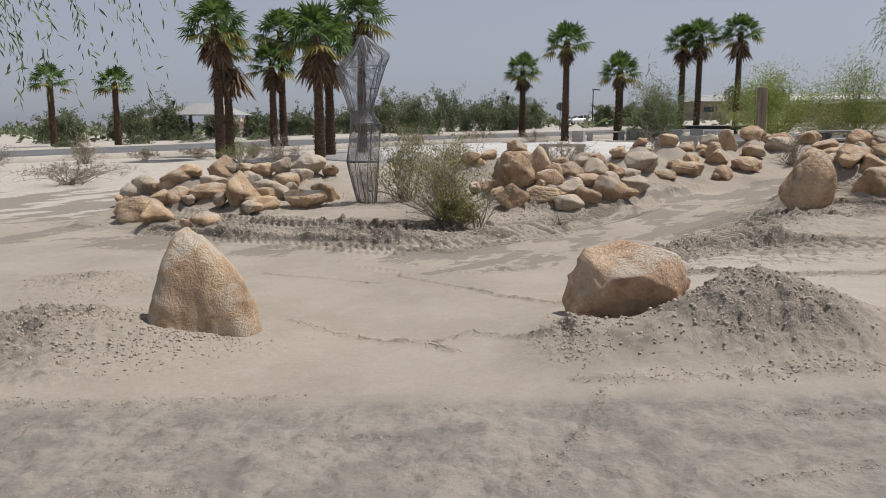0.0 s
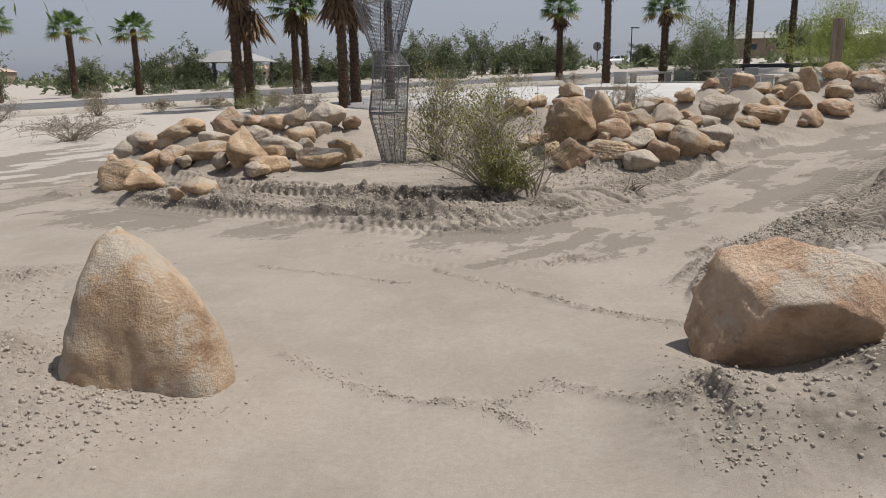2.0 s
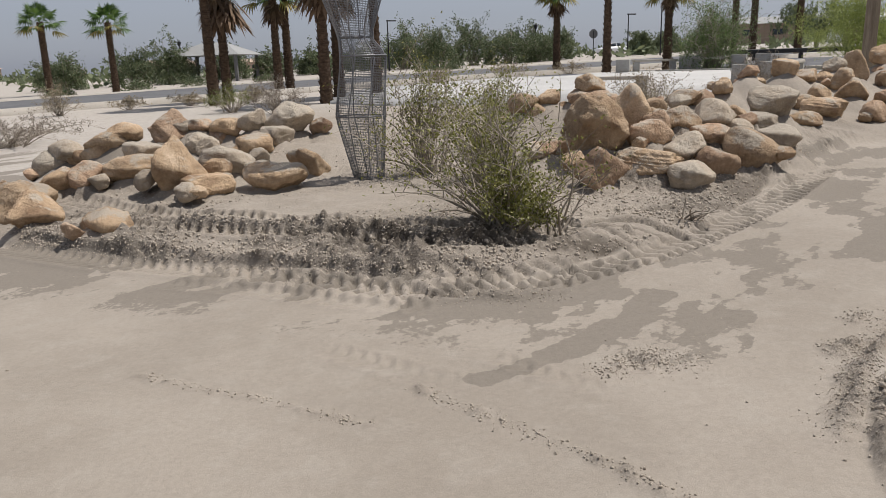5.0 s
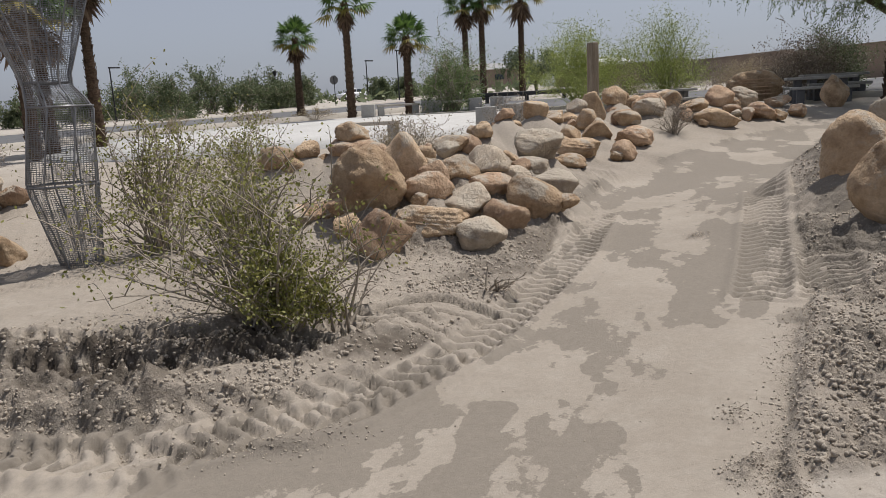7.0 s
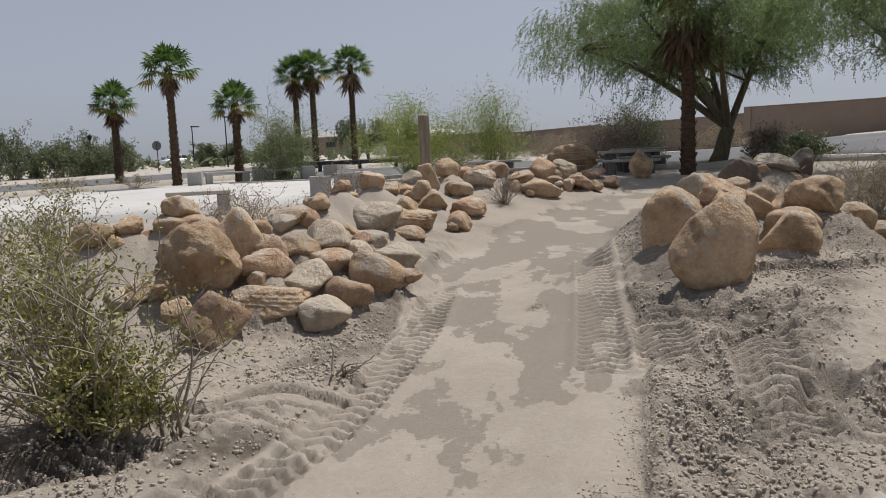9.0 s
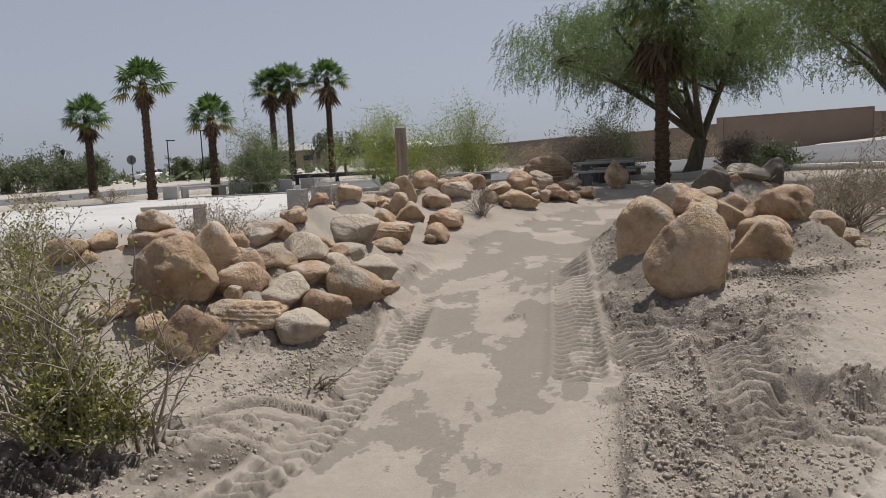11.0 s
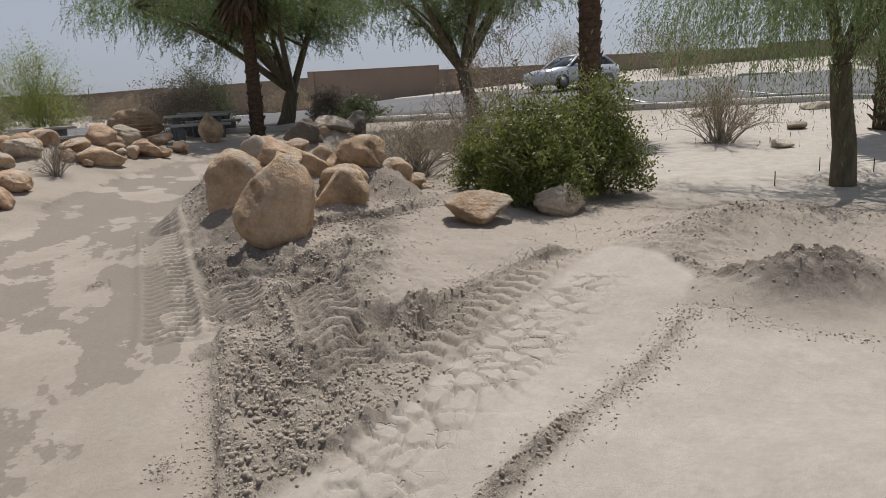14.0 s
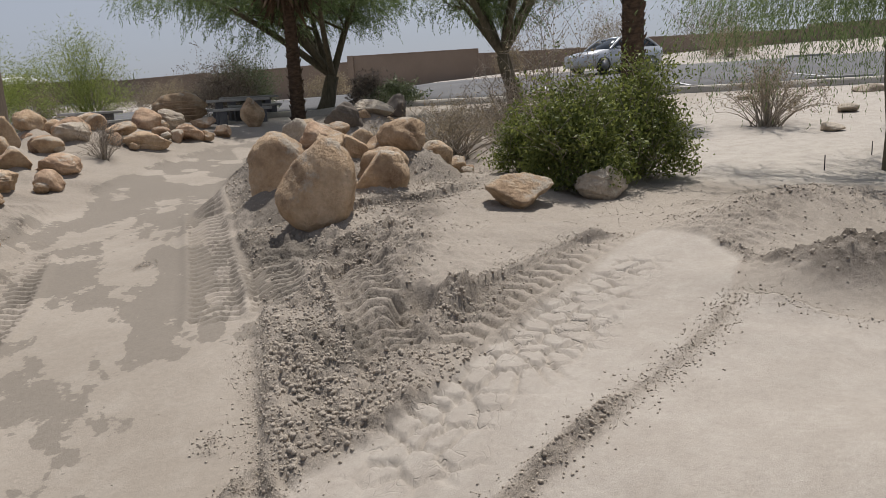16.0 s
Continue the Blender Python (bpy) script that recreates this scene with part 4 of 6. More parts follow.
pile(LEFT + LEFT_MORE, "boulders of the pile by the sculpture", 1)
pile(MIDDLE + MIDDLE_MORE, "boulders of the pile beside the path", 2)
pile(MID_BACK, "boulders of the pile beside the path", 3)
pile(FAR, "boulders of the far pile", 4)
pile(STAND[:-2], "boulders heaped at the bend of the path", 5)
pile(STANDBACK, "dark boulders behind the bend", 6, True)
boulder(501, 5.95, 12.1, 0.74, 0.90, 0.92, M_ROCK, "upright smooth grey tan boulder leaning at the path's bend", "boulders heaped at the bend of the path", True, 12, 0.25, 0.62, -50, -12, 16.0, None, 0.6, (0.72, 0.96))
boulder(502, 5.4, 11.05, 0.64, 0.86, 1.05, M_ROCK, "tall egg-shaped boulder standing on its end in mud", "boulders heaped at the bend of the path", True, 14, 0.30, 0.65, -50, 12, 14.0, None, 0.5, (0.8, 0.98))
boulder(617, -2.02, 5.97, 0.04, 1.04, 1.36, M_ROCKM, "cone-shaped pale tan boulder standing in a mud mound", "gateway boulders", True, 11, 0.8, 0.85, 15, 3, 12.0, None, 0.55, (0.74, 0.96))
boulder(602, 1.61, 6.15, 0.15, 1.12, 1.18, M_ROCKD, "angular brown boulder with a shaded face in churned mud", "gateway boulders", True, 6, 0.0, 0.8, 0.01, 4, 34.0, [(-0.12, -0.9, -0.42, 0.55), (-0.4, -0.25, 0.9, 0.62), (0.85, -0.4, 0.1, 0.72), (-0.85, -0.25, 0.35, 0.7), (0.1, 0.9, 0.3, 0.75), (0.45, 0.3, 0.8, 0.72), (0.3, -0.8, 0.6, 0.82)], 0.7)


def fillers():
    """Smaller stones wedged between the large ones."""
    rng = random.Random(44)
    for rocks, group, count in ((LEFT + LEFT_MORE, "boulders of the pile by the sculpture", 22), (MIDDLE + MIDDLE_MORE, "boulders of the pile beside the path", 30),
                                (MID_BACK + FAR, "boulders of the far pile", 26), (STAND[:-2], "boulders heaped at the bend of the path", 8)):
        for k in range(count):
            x, y, z, w, h = rng.choice(rocks)
            a, s = rng.uniform(0, 6.28), rng.uniform(0.2, 0.42)
            mat, _ = TONES[rng.choice((0, 1, 2, 3))]
            boulder(9000 + k + count * 50, x + math.cos(a) * w * 0.6, y + math.sin(a) * w * 0.6, z - 0.14 * h, s, s * rng.uniform(0.6, 0.9), mat, "small angular stone wedged between boulders", group, facets=7)


fillers()


# ---- palms ----
def palm_parts(thing, trunk_h, r0, r1, seed, crown=1.35, skirt=0.9, lean=(0.0, 0.0), fronds=34, dead=26):
    rng = np.random.default_rng(seed)
    n = 26
    pts = [(lean[0] * (i / n) ** 2, lean[1] * (i / n) ** 2, trunk_h * i / n - 0.25) for i in range(n + 1)]
    pool = Pool()
    pool.add(*tube(pts, [r0 + (r1 - r0) * min(1, i / n * 1.6) for i in range(n + 1)], 10))
    # stubs of cut leaf stalks
    rows = int(trunk_h / 0.16)
    for k in range(rows):
        zc = trunk_h * (k + 0.5) / rows - 0.2
        u = (zc + 0.25) / trunk_h
        rr = r0 + (r1 - r0) * min(1, u * 1.6)
        for a in range(7):
            ang = a * 2 * math.pi / 7 + k * 0.45 + rng.uniform(-0.15, 0.15)
            c, s = math.cos(ang), math.sin(ang)
            bx, by = lean[0] * u * u + c * rr * 0.95, lean[1] * u * u + s * rr * 0.95
            hw, out, up = rr * 0.36, rr * rng.uniform(0.18, 0.42), rng.uniform(0.10, 0.19)
            v = [(bx - s * hw, by + c * hw, zc), (bx + s * hw, by - c * hw, zc), (bx + c * out + s * hw * 0.5, by + s * out - c * hw * 0.5, zc + up), (bx + c * out - s * hw * 0.5, by + s * out + c * hw * 0.5, zc + up)]
            pool.add(v, [(0, 1, 2, 3)])
    pool.make("trunk", M_TRUNK, thing, "dark palm trunk rough with old leaf stubs", True)
    top = Vector((lean[0], lean[1], trunk_h - 0.25))

    def fan(pool, base, dirv, stalk, size, droop, blades=15):
        d = dirv.normalized()
        side = d.cross(Vector((0, 0, 1)))
        side = side.normalized() if side.length > 0.01 else Vector((1, 0, 0))
        up = side.cross(d)
        hub = base + d * stalk + Vector((0, 0, -droop * stalk * 0.25))
        w = 0.022
        pool.add([base - side * w, base + side * w, hub + side * w * 0.6, hub - side * w * 0.6], [(0, 1, 2, 3)])
        for b in range(blades):
            a = (b / (blades - 1) - 0.5) * math.radians(215)
            bd = (d * math.cos(a) + side * math.sin(a) + up * 0.12 * math.cos(3 * a)).normalized()
            ln = size * (0.72 + 0.28 * math.cos(a)) * rng.uniform(0.88, 1.1)
            perp = bd.cross(up).normalized()
            bw = ln * 0.075
            m1 = hub + bd * ln * 0.55 + Vector((0, 0, -droop * ln * 0.10))
            tip = hub + bd * ln * 0.97 + Vector((0, 0, -droop * ln * (0.32 + 0.25 * abs(a))))
            pool.add([hub, m1 + perp * bw, tip, m1 - perp * bw], [(0, 1, 2, 3)])

    green, old, brown = Pool(), Pool(), Pool()
    for k in range(fronds):
        az = k * 2.39996 + rng.uniform(-0.2, 0.2)
        el = math.radians(78 - 95 * (k / fronds) ** 0.9 + rng.uniform(-8, 8))
        dv = Vector((math.cos(az) * math.cos(el), math.sin(az) * math.cos(el), math.sin(el)))
        target = old if (k > fronds * 0.86) else green
        fan(target, top + dv * 0.1, dv, crown * rng.uniform(0.42, 0.6), crown * rng.uniform(0.48, 0.62), 0.55 + 0.5 * (k / fronds))
    for k in range(dead):
        az = k * 2.39996 + rng.uniform(-0.3, 0.3)
        el = math.radians(rng.uniform(-82, -45))
        dv = Vector((math.cos(az) * math.cos(el), math.sin(az) * math.cos(el), math.sin(el)))
        fan(brown, top + Vector((0, 0, -0.05 - skirt * 0.35 * k / dead)), dv, skirt * rng.uniform(0.3, 0.5), skirt * rng.uniform(0.4, 0.6), 0.5, 9)
    green.make("crown", L_PALM, thing, "green fan fronds")
    old.make("old_fronds", L_PALMY, thing, "yellowing lower fronds")
    brown.make("skirt", L_DEAD, thing, "hanging dead brown fronds")


def palm(x, y, trunk_h, seed, label, group, r0=0.24, r1=0.16, **kw):
    t = empty("palm_tree", pose(x, y, height(x, y), 0, 0, (seed * 47) % 360), label, "palm tree", group)
    palm_parts(t, trunk_h, r0, r1, seed, **kw)
    return t


GL, GM = "fan palms beside the road", "fan palms beyond the white plaza"
TALL, SHORT = "tall fan palm with a green crown and a brown skirt", "young short fan palm on roadside sand"
palm(-11.06, 36, 6.54, 11, TALL, GL, 0.25, 0.18, crown=1.7, skirt=1.7, dead=40)
palm(-11.78, 40, 5.88, 12, "fan palm with a shaggy brown skirt beside a taller one", GL, 0.25, 0.18, crown=1.5, skirt=2.2, dead=40)
palm(-10.57, 45, 5.44, 13, "medium fan palm with yellowing lower fronds", GL, 0.25, 0.18, crown=1.6, skirt=1.4)
palm(-10.22, 46, 7.29, 14, TALL, GL, 0.25, 0.18, crown=1.7, skirt=1.4)
palm(-5.8, 33.5, 5.64, 15, TALL, GL, 0.25, 0.18, crown=1.8, skirt=1.8, dead=40)
palm(-5.72, 36, 5.4, 16, "fan palm with a hanging skirt behind the wire sculpture", GL, 0.25, 0.18, crown=1.5, skirt=1.7, dead=40)
palm(-4.38, 38, 7.0, 17, TALL, GL, 0.25, 0.18, crown=1.7, skirt=1.6)
palm(-35.4, 66.3, 6.0, 21, SHORT, "young palms across the road", 0.30, 0.25, crown=1.9, skirt=0.5, dead=6, fronds=24)
palm(-27.6, 61.8, 5.4, 22, SHORT, "young palms across the road", 0.28, 0.22, crown=1.8, skirt=0.5, dead=6, fronds=24)
palm(-35.6, 56.0, 6.0, 23, SHORT, "young palms across the road", 0.28, 0.22, crown=1.9, skirt=0.8, dead=10, fronds=26)
palm(5.1, 52.0, 5.0, 31, TALL, GM, 0.24, 0.19, crown=1.45, skirt=1.2)
palm(7.4, 47.6, 6.4, 32, TALL, GM, 0.25, 0.19, crown=1.55, skirt=1.2)
palm(10.85, 48.0, 4.6, 33, "shorter fan palm beside a green shrub", GM, 0.26, 0.2, crown=1.45, skirt=1.0)
palm(17.9, 58.0, 7.2, 34, TALL, GM, 0.25, 0.2, crown=1.6, skirt=1.5)
palm(19.0, 57.5, 7.5, 35, TALL, GM, 0.25, 0.2, crown=1.7, skirt=1.5)
palm(21.4, 56.0, 7.6, 36, TALL, GM, 0.24, 0.19, crown=1.65, skirt=1.7)
palm(18.3, 22.75, 6.0, 41, "fan palm with a long brown skirt under a spreading tree", "palms by the parking lot", 0.24, 0.18, crown=1.6, skirt=2.0, dead=60)
palm(17.3, 11.5, 7.5, 42, "fan palm with a rough dark trunk by the lot", "palms by the parking lot", 0.26, 0.24, crown=1.7, skirt=1.6)
palm(17.3, 5.3, 6.5, 43, "thick fan palm trunk shaded by a palo verde", "palms by the parking lot", 0.38, 0.28, crown=1.8, skirt=1.6)

# ---- trees and shrubs ----
def limb_path(a, b, rng, sag=0.12, n=7):
    a, b = Vector(a), Vector(b)
    ln = (b - a).length
    mid = Vector((rng.uniform(-1, 1), rng.uniform(-1, 1), rng.uniform(-0.3, 0.8))) * ln * sag
    return [a.lerp(b, t) + mid * math.sin(math.pi * t) + Vector((0, 0, ln * 0.10 * math.sin(math.pi * t))) for t in [i / (n - 1) for i in range(n)]]


def spreading_tree(x, y, seed, label, group, fork, centre, size, r0=0.25, limbs=6, strands=900, strand=0.7, leaf=(0.09, 0.02), per=11, mat=None, open_low=0.35, clumps=60, trunk_lean=(0.0, 0.0), hang=1.0):
    """Feathery desert tree: a forked trunk, crooked limbs, twigs and hanging strands of leaflets."""
    rng = np.random.default_rng(seed)
    t = empty("tree", pose(x, y, height(x, y)), label, "tree", group)
    wood = Pool()
    f = Vector((trunk_lean[0], trunk_lean[1], fork))
    wood.add(*tube([(0, 0, -0.3), (0.02, 0, 0.0), f * 0.35 + Vector((0.04, -0.03, 0)), f * 0.7, f], [r0 * 1.35, r0 * 1.15, r0, r0 * 0.9, r0 * 0.85], 12))
    wood.make("trunk", M_BARK, t, "dark crooked trunk", True)
    c, sz = np.array(centre), np.array(size)
    ends = []
    for k in range(limbs):
        az = 2 * math.pi * (k + rng.uniform(-0.25, 0.25)) / limbs
        el = rng.uniform(0.0, 0.9)
        tip = c + sz * 0.72 * np.array([math.cos(az) * math.cos(el), math.sin(az) * math.cos(el), math.sin(el) * 1.1 - 0.25])
        path = limb_path(f, tip, rng)
        limb = Pool()
        n = len(path)
        rl = r0 * rng.uniform(0.42, 0.6)
        limb.add(*tube(path, [rl * (1 - 0.78 * i / (n - 1)) for i in range(n)], 8))
        for j in range(5):
            s = path[rng.integers(2, n)]
            d = c + sz * rng.uniform(-0.9, 0.9, 3) * (1, 1, 0.8)
            d = np.array(s) + (d - np.array(s)) * rng.uniform(0.25, 0.55)
            sub = limb_path(s, d, rng, 0.2, 6)
            limb.add(*tube(sub, [rl * 0.38 * (1 - 0.8 * i / 5) for i in range(6)], 5))
            ends += [np.array(q) for q in sub[2:]]
            for _ in range(3):
                e = np.array(sub[rng.integers(2, 6)])
                d2 = e + rng.normal(size=3) * sz * 0.16
                tw = limb_path(e, d2, rng, 0.2, 4)
                limb.add(*tube(tw, [rl * 0.13, rl * 0.1, rl * 0.07, rl * 0.03], 4))
                ends += [np.array(q) for q in tw[1:]]
        limb.make("limb", M_BARK, t, "", True)
        ends.append(np.array(path[-1]))
    ends = np.array(ends)
    # leaf strands hang from clumps at the twig ends, with gaps between the clumps
    e = rng.normal(size=(clumps, 3))
    e /= np.linalg.norm(e, axis=1, keepdims=True)
    e[:, 2] = np.where(e[:, 2] < -open_low, -e[:, 2], e[:, 2])
    shell = c + e * sz * rng.uniform(0.62, 0.97, (clumps, 1))
    hubs = np.concatenate([ends[rng.integers(0, len(ends), clumps)], shell])
    pick = hubs[rng.integers(0, len(hubs), strands)]
    pick = pick + rng.normal(size=(strands, 3)) * np.mean(sz) * (0.095, 0.095, 0.06)
    out = pick - c
    out[:, 2] = 0
    out /= np.maximum(np.linalg.norm(out, axis=1, keepdims=True), 0.3)
    green, n = Pool(), len(pick)
    ln = strand * rng.uniform(0.4, 1.25, (n, 1))
    wander = rng.normal(size=(n, 3)) * (0.4, 0.4, 0.15)
    down = np.array([0, 0, -1.0]) * hang
    for k in range(per):
        u = (k + 0.5) / per
        pos = pick + ln * (u * out * 0.6 * (1 - 0.5 * u) + u * wander * (1 - 0.3 * u)) + down * ln * (u * u * 0.85)
        tangent = out * 0.6 * (1 - u) + wander * (1 - 0.6 * u) + down * 1.7 * u
        green.leaves(pos, tangent + rng.normal(size=(n, 3)) * 0.45, leaf[0], leaf[1], rng, 0.05)
        green.leaves(pos + tangent * leaf[0] * 0.4, tangent + rng.normal(size=(n, 3)) * 0.75, leaf[0] * 0.8, leaf[1], rng, 0.05)
    green.make("crown", mat or L_MESQ, t, "feathery grey green hanging leaves")
    return t


TA = "desert trees along the path"
spreading_tree(20.65, 23.65, 1, "spreading mesquite tree with a forked trunk and feathery crown", TA, 1.3, (-0.9, 0.7, 4.1), (5.1, 4.8, 2.3), 0.27, 9, 9000, 0.85, (0.10, 0.019), 12, hang=0.55, clumps=110, trunk_lean=(0.35, -0.25))
spreading_tree(18.2, 14.9, 2, "feathery palo verde tree with a leaning forked trunk", TA, 1.5, (0.4, 0.8, 3.9), (3.7, 3.7, 2.1), 0.2, 8, 6000, 0.75, (0.09, 0.018), 12, hang=0.55, clumps=80, trunk_lean=(-0.2, 0.3))
spreading_tree(10.8, 6.2, 3, "small palo verde with hanging strands over pale sand", TA, 1.55, (0.1, 0.0, 2.75), (2.4, 2.5, 1.15), 0.145, 5, 2600, 1.35, (0.07, 0.011), 17, trunk_lean=(-0.25, 0.1), open_low=0.9)
spreading_tree(-6.4, 4.3, 4, "mesquite tree with thin branches hanging over the apron", TA, 2.6, (1.8, 0.9, 4.1), (2.7, 2.3, 1.3), 0.2, 6, 900, 1.35, (0.09, 0.014), 15, open_low=1.0)
spreading_tree(27.0, 66.0, 6, "distant green desert tree beyond the road", "far trees", 1.0, (0, 0, 2.4), (3.0, 3.0, 1.7), 0.15, 5, 500, 0.6, (0.3, 0.08), 6, mat=L_FAR)


def shrub(x, y, seed, name, label, category, group, w, h, stems=26, leaves=2600, leaf=(0.035, 0.014), mat=None, twig=None, dense=0.5, lean=(0, 0), bare=0.3, r=0.008, dz=0.0, up=0.9, solid=False):
    """Branching shrub: many thin stems from one crown, with small leaves towards their ends."""
    rng = np.random.default_rng(seed)
    t = empty(name, pose(x, y, height(x, y) + dz), label, category, group)
    wood, tips = Pool(), []
    for k in range(stems):
        az, el = rng.uniform(0, 2 * math.pi), math.radians(rng.uniform(10, 86))
        ln = rng.uniform(0.65, 1.05)
        tip = Vector((math.cos(az) * math.cos(el) * w * 0.5 * ln * 1.1 + lean[0], math.sin(az) * math.cos(el) * w * 0.5 * ln * 1.1 + lean[1], (math.sin(el) ** up) * h * ln))
        base = Vector((rng.normal() * w * 0.04, rng.normal() * w * 0.04, -0.06))
        path = limb_path(base, tip, rng, 0.10, 6)
        wood.add(*tube(path, [r * 1.6 * (1 - 0.8 * i / 5) for i in range(6)], 4))
        for _ in range(4):
            s = path[rng.integers(2, 6)]
            d = Vector((rng.normal(), rng.normal(), abs(rng.normal()) + 0.2)) * h * 0.17
            sub = limb_path(s, s + d, rng, 0.15, 4)
            wood.add(*tube(sub, [r * 0.7, r * 0.5, r * 0.4, r * 0.2], 3))
            tips += [np.array(q) for q in sub[1:]]
        tips += [np.array(q) for q in path[3:]]
    wood.make("stem_tangle", twig or M_TWIG, t, "thin tangled stems")
    if leaves:
        tips = np.array(tips)
        tips = tips[tips[:, 2] > h * bare * 0.5] if bare else tips
        pos = tips[rng.integers(0, len(tips), leaves)] + rng.normal(size=(leaves, 3)) * h * 0.045
        if solid:
            e = rng.normal(size=(leaves, 3))
            e /= np.linalg.norm(e, axis=1, keepdims=True)
            e[:, 2] = np.abs(e[:, 2])
            lump = 0.72 + 0.28 * np.abs(np.sin(4.1 * e[:, :1] + seed) * np.cos(3.3 * e[:, 1:2] + 2 * e[:, 2:]))
            pos = np.concatenate([pos, e * lump * np.array([w * 0.5, w * 0.5, h * 0.97]) * rng.uniform(0.7, 1.0, (leaves, 1)) + np.array([lean[0] * 0.5, lean[1] * 0.5, 0.03])])
        green = Pool()
        green.leaves(pos, rng.normal(size=pos.shape) + np.array([0, 0, 0.5]), leaf[0], leaf[1], rng)
        green.make("foliage", mat or L_CREO, t, "small olive leaves")
    return t


GI, GR = "shrubs on the rock island", "roadside brush"
shrub(0.05, 11.2, 11, "creosote_bush", "open twiggy creosote bush with olive leaves in mud", "shrub", GI, 2.2, 1.15, 62, 3600, (0.034, 0.018), lean=(-0.3, 0.1), r=0.008)
shrub(0.13, 11.0, 12, "creosote_bush", "dense low green clump of creosote at its foot", "shrub", GI, 0.75, 0.62, 34, 6000, (0.03, 0.016), bare=0.1)
shrub(0.5, 10.95, 13, "dead_branches", "bare grey branches lying against the mud bank", "dead shrub", GI, 1.2, 0.7, 7, 0, r=0.008)
shrub(1.75, 11.45, 14, "dead_branches", "broken dark twigs fallen on the bank", "dead shrub", GI, 0.6, 0.16, 8, 0, r=0.008)
shrub(-0.8, 13.9, 15, "creosote_bush", "leggy creosote bush among boulders", "shrub", GI, 1.9, 1.2, 48, 3400, (0.035, 0.018))
shrub(0.3, 16.5, 16, "creosote_bush", "olive creosote bush behind the sculpture", "shrub", GI, 2.4, 1.2, 44, 3200, (0.04, 0.02))
shrub(-0.1, 13.1, 17, "creosote_bush", "sparse creosote sprigs beside boulders", "shrub", GI, 0.9, 0.8, 22, 2600, (0.03, 0.013))
shrub(2.9, 18.0, 18, "dry_brush", "pale olive dry brush behind the rock pile", "shrub", GI, 2.6, 0.9, 50, 3200, (0.05, 0.014), L_DRY)
shrub(5.9, 20.6, 19, "dry_brush", "greyish pink dead brush among boulders", "shrub", GI, 2.2, 0.9, 60, 1800, (0.05, 0.012), L_GREY)
shrub(9.2, 19.9, 20, "dry_brush", "small grey brush before the far boulders", "shrub", GI, 1.1, 0.7, 34, 900, (0.04, 0.012), L_GREY)
shrub(-8.7, 31.0, 21, "green_shrub", "low green shrub at the foot of palms", "shrub", GI, 2.2, 0.9, 40, 2200, (0.07, 0.02), L_SHRUB)
shrub(-6.6, 29.0, 22, "dry_brush", "dry brush with green tips below the palms", "shrub", GI, 2.6, 1.1, 40, 2000, (0.07, 0.02), L_GREY)
shrub(-11.5, 22.5, 23, "dry_brush", "wide mat of dry grey brush on white sand", "shrub", GR, 4.2, 0.7, 60, 2600, (0.06, 0.014), L_GREY)
shrub(-14.5, 21.0, 24, "dry_brush", "low dry brush on white sand", "shrub", GR, 2.4, 0.6, 40, 1600, (0.06, 0.014), L_DRY)
shrub(-18.5, 29.5, 25, "dry_brush", "round grey brown brush beside the road", "shrub", GR, 2.0, 1.3, 40, 1800, (0.07, 0.018), L_GREY)
shrub(-17.0, 34.5, 26, "dry_brush", "pale yellow brush by the kerb", "shrub", GR, 1.9, 1.1, 40, 2200, (0.07, 0.02), L_DRY)
for _k, (_x, _y, _w, _h) in enumerate([(-15.0, 36.5, 2.0, 0.5), (-12.5, 37.0, 2.2, 0.5), (-9.8, 37.5, 1.5, 0.7), (-2.0, 45, 2.5, 0.8), (2.0, 48.5, 3.0, 0.8), (5.5, 49, 3.0, 0.7), (14, 50.5, 3, 0.9)]):
    shrub(_x, _y, 30 + _k, "dry_brush", "low tan roadside brush", "shrub", GR, _w, _h, 24, 900, (0.10, 0.03), L_DRY)
for _k, (_x, _y, _w, _h) in enumerate([(-26, 62, 3.0, 0.7), (-22, 63.5, 3.2, 0.9), (-17, 66, 2.6, 0.7), (-31, 60, 2.4, 0.6), (-38, 57, 3.0, 0.7), (-4, 72, 3.0, 0.8), (-12, 70, 2.0, 0.5), (-44, 55, 3, 0.8), (-2, 69, 2.2, 0.7)]):
    shrub(_x, _y, 40 + _k, "green_shrub", "low dark green shrub on tan sand across the road", "shrub", GR, _w, _h, 20, 700, (0.16, 0.06), L_FAR, solid=True)

GB = "shrubs at the bend"
shrub(8.0, 9.4, 51, "leafy_shrub", "large leafy olive green shrub behind low boulders", "shrub", GB, 1.45, 1.15, 50, 9000, (0.055, 0.024), L_SHRUB, solid=True, bare=0.0)
shrub(9.3, 9.05, 52, "leafy_shrub", "tall dark green shrub beside the pale sand", "shrub", GB, 1.6, 1.38, 50, 9000, (0.055, 0.024), L_SHRUB, solid=True, bare=0.0)
shrub(8.25, 10.2, 53, "leafy_shrub", "small bright green shrub near boulders", "shrub", GB, 0.9, 0.7, 30, 3000, (0.05, 0.02), L_SHRUB, solid=True, bare=0.0)
shrub(10.8, 12.6, 54, "dry_grass", "clump of tan dry grass behind boulders", "dry grass", GB, 3.0, 0.95, 90, 3200, (0.10, 0.01), L_DRY)
shrub(13.0, 12.6, 55, "dry_brush", "grey brown bare brush by the lot", "shrub", GB, 3.2, 1.3, 80, 2600, (0.05, 0.014), L_GREY)
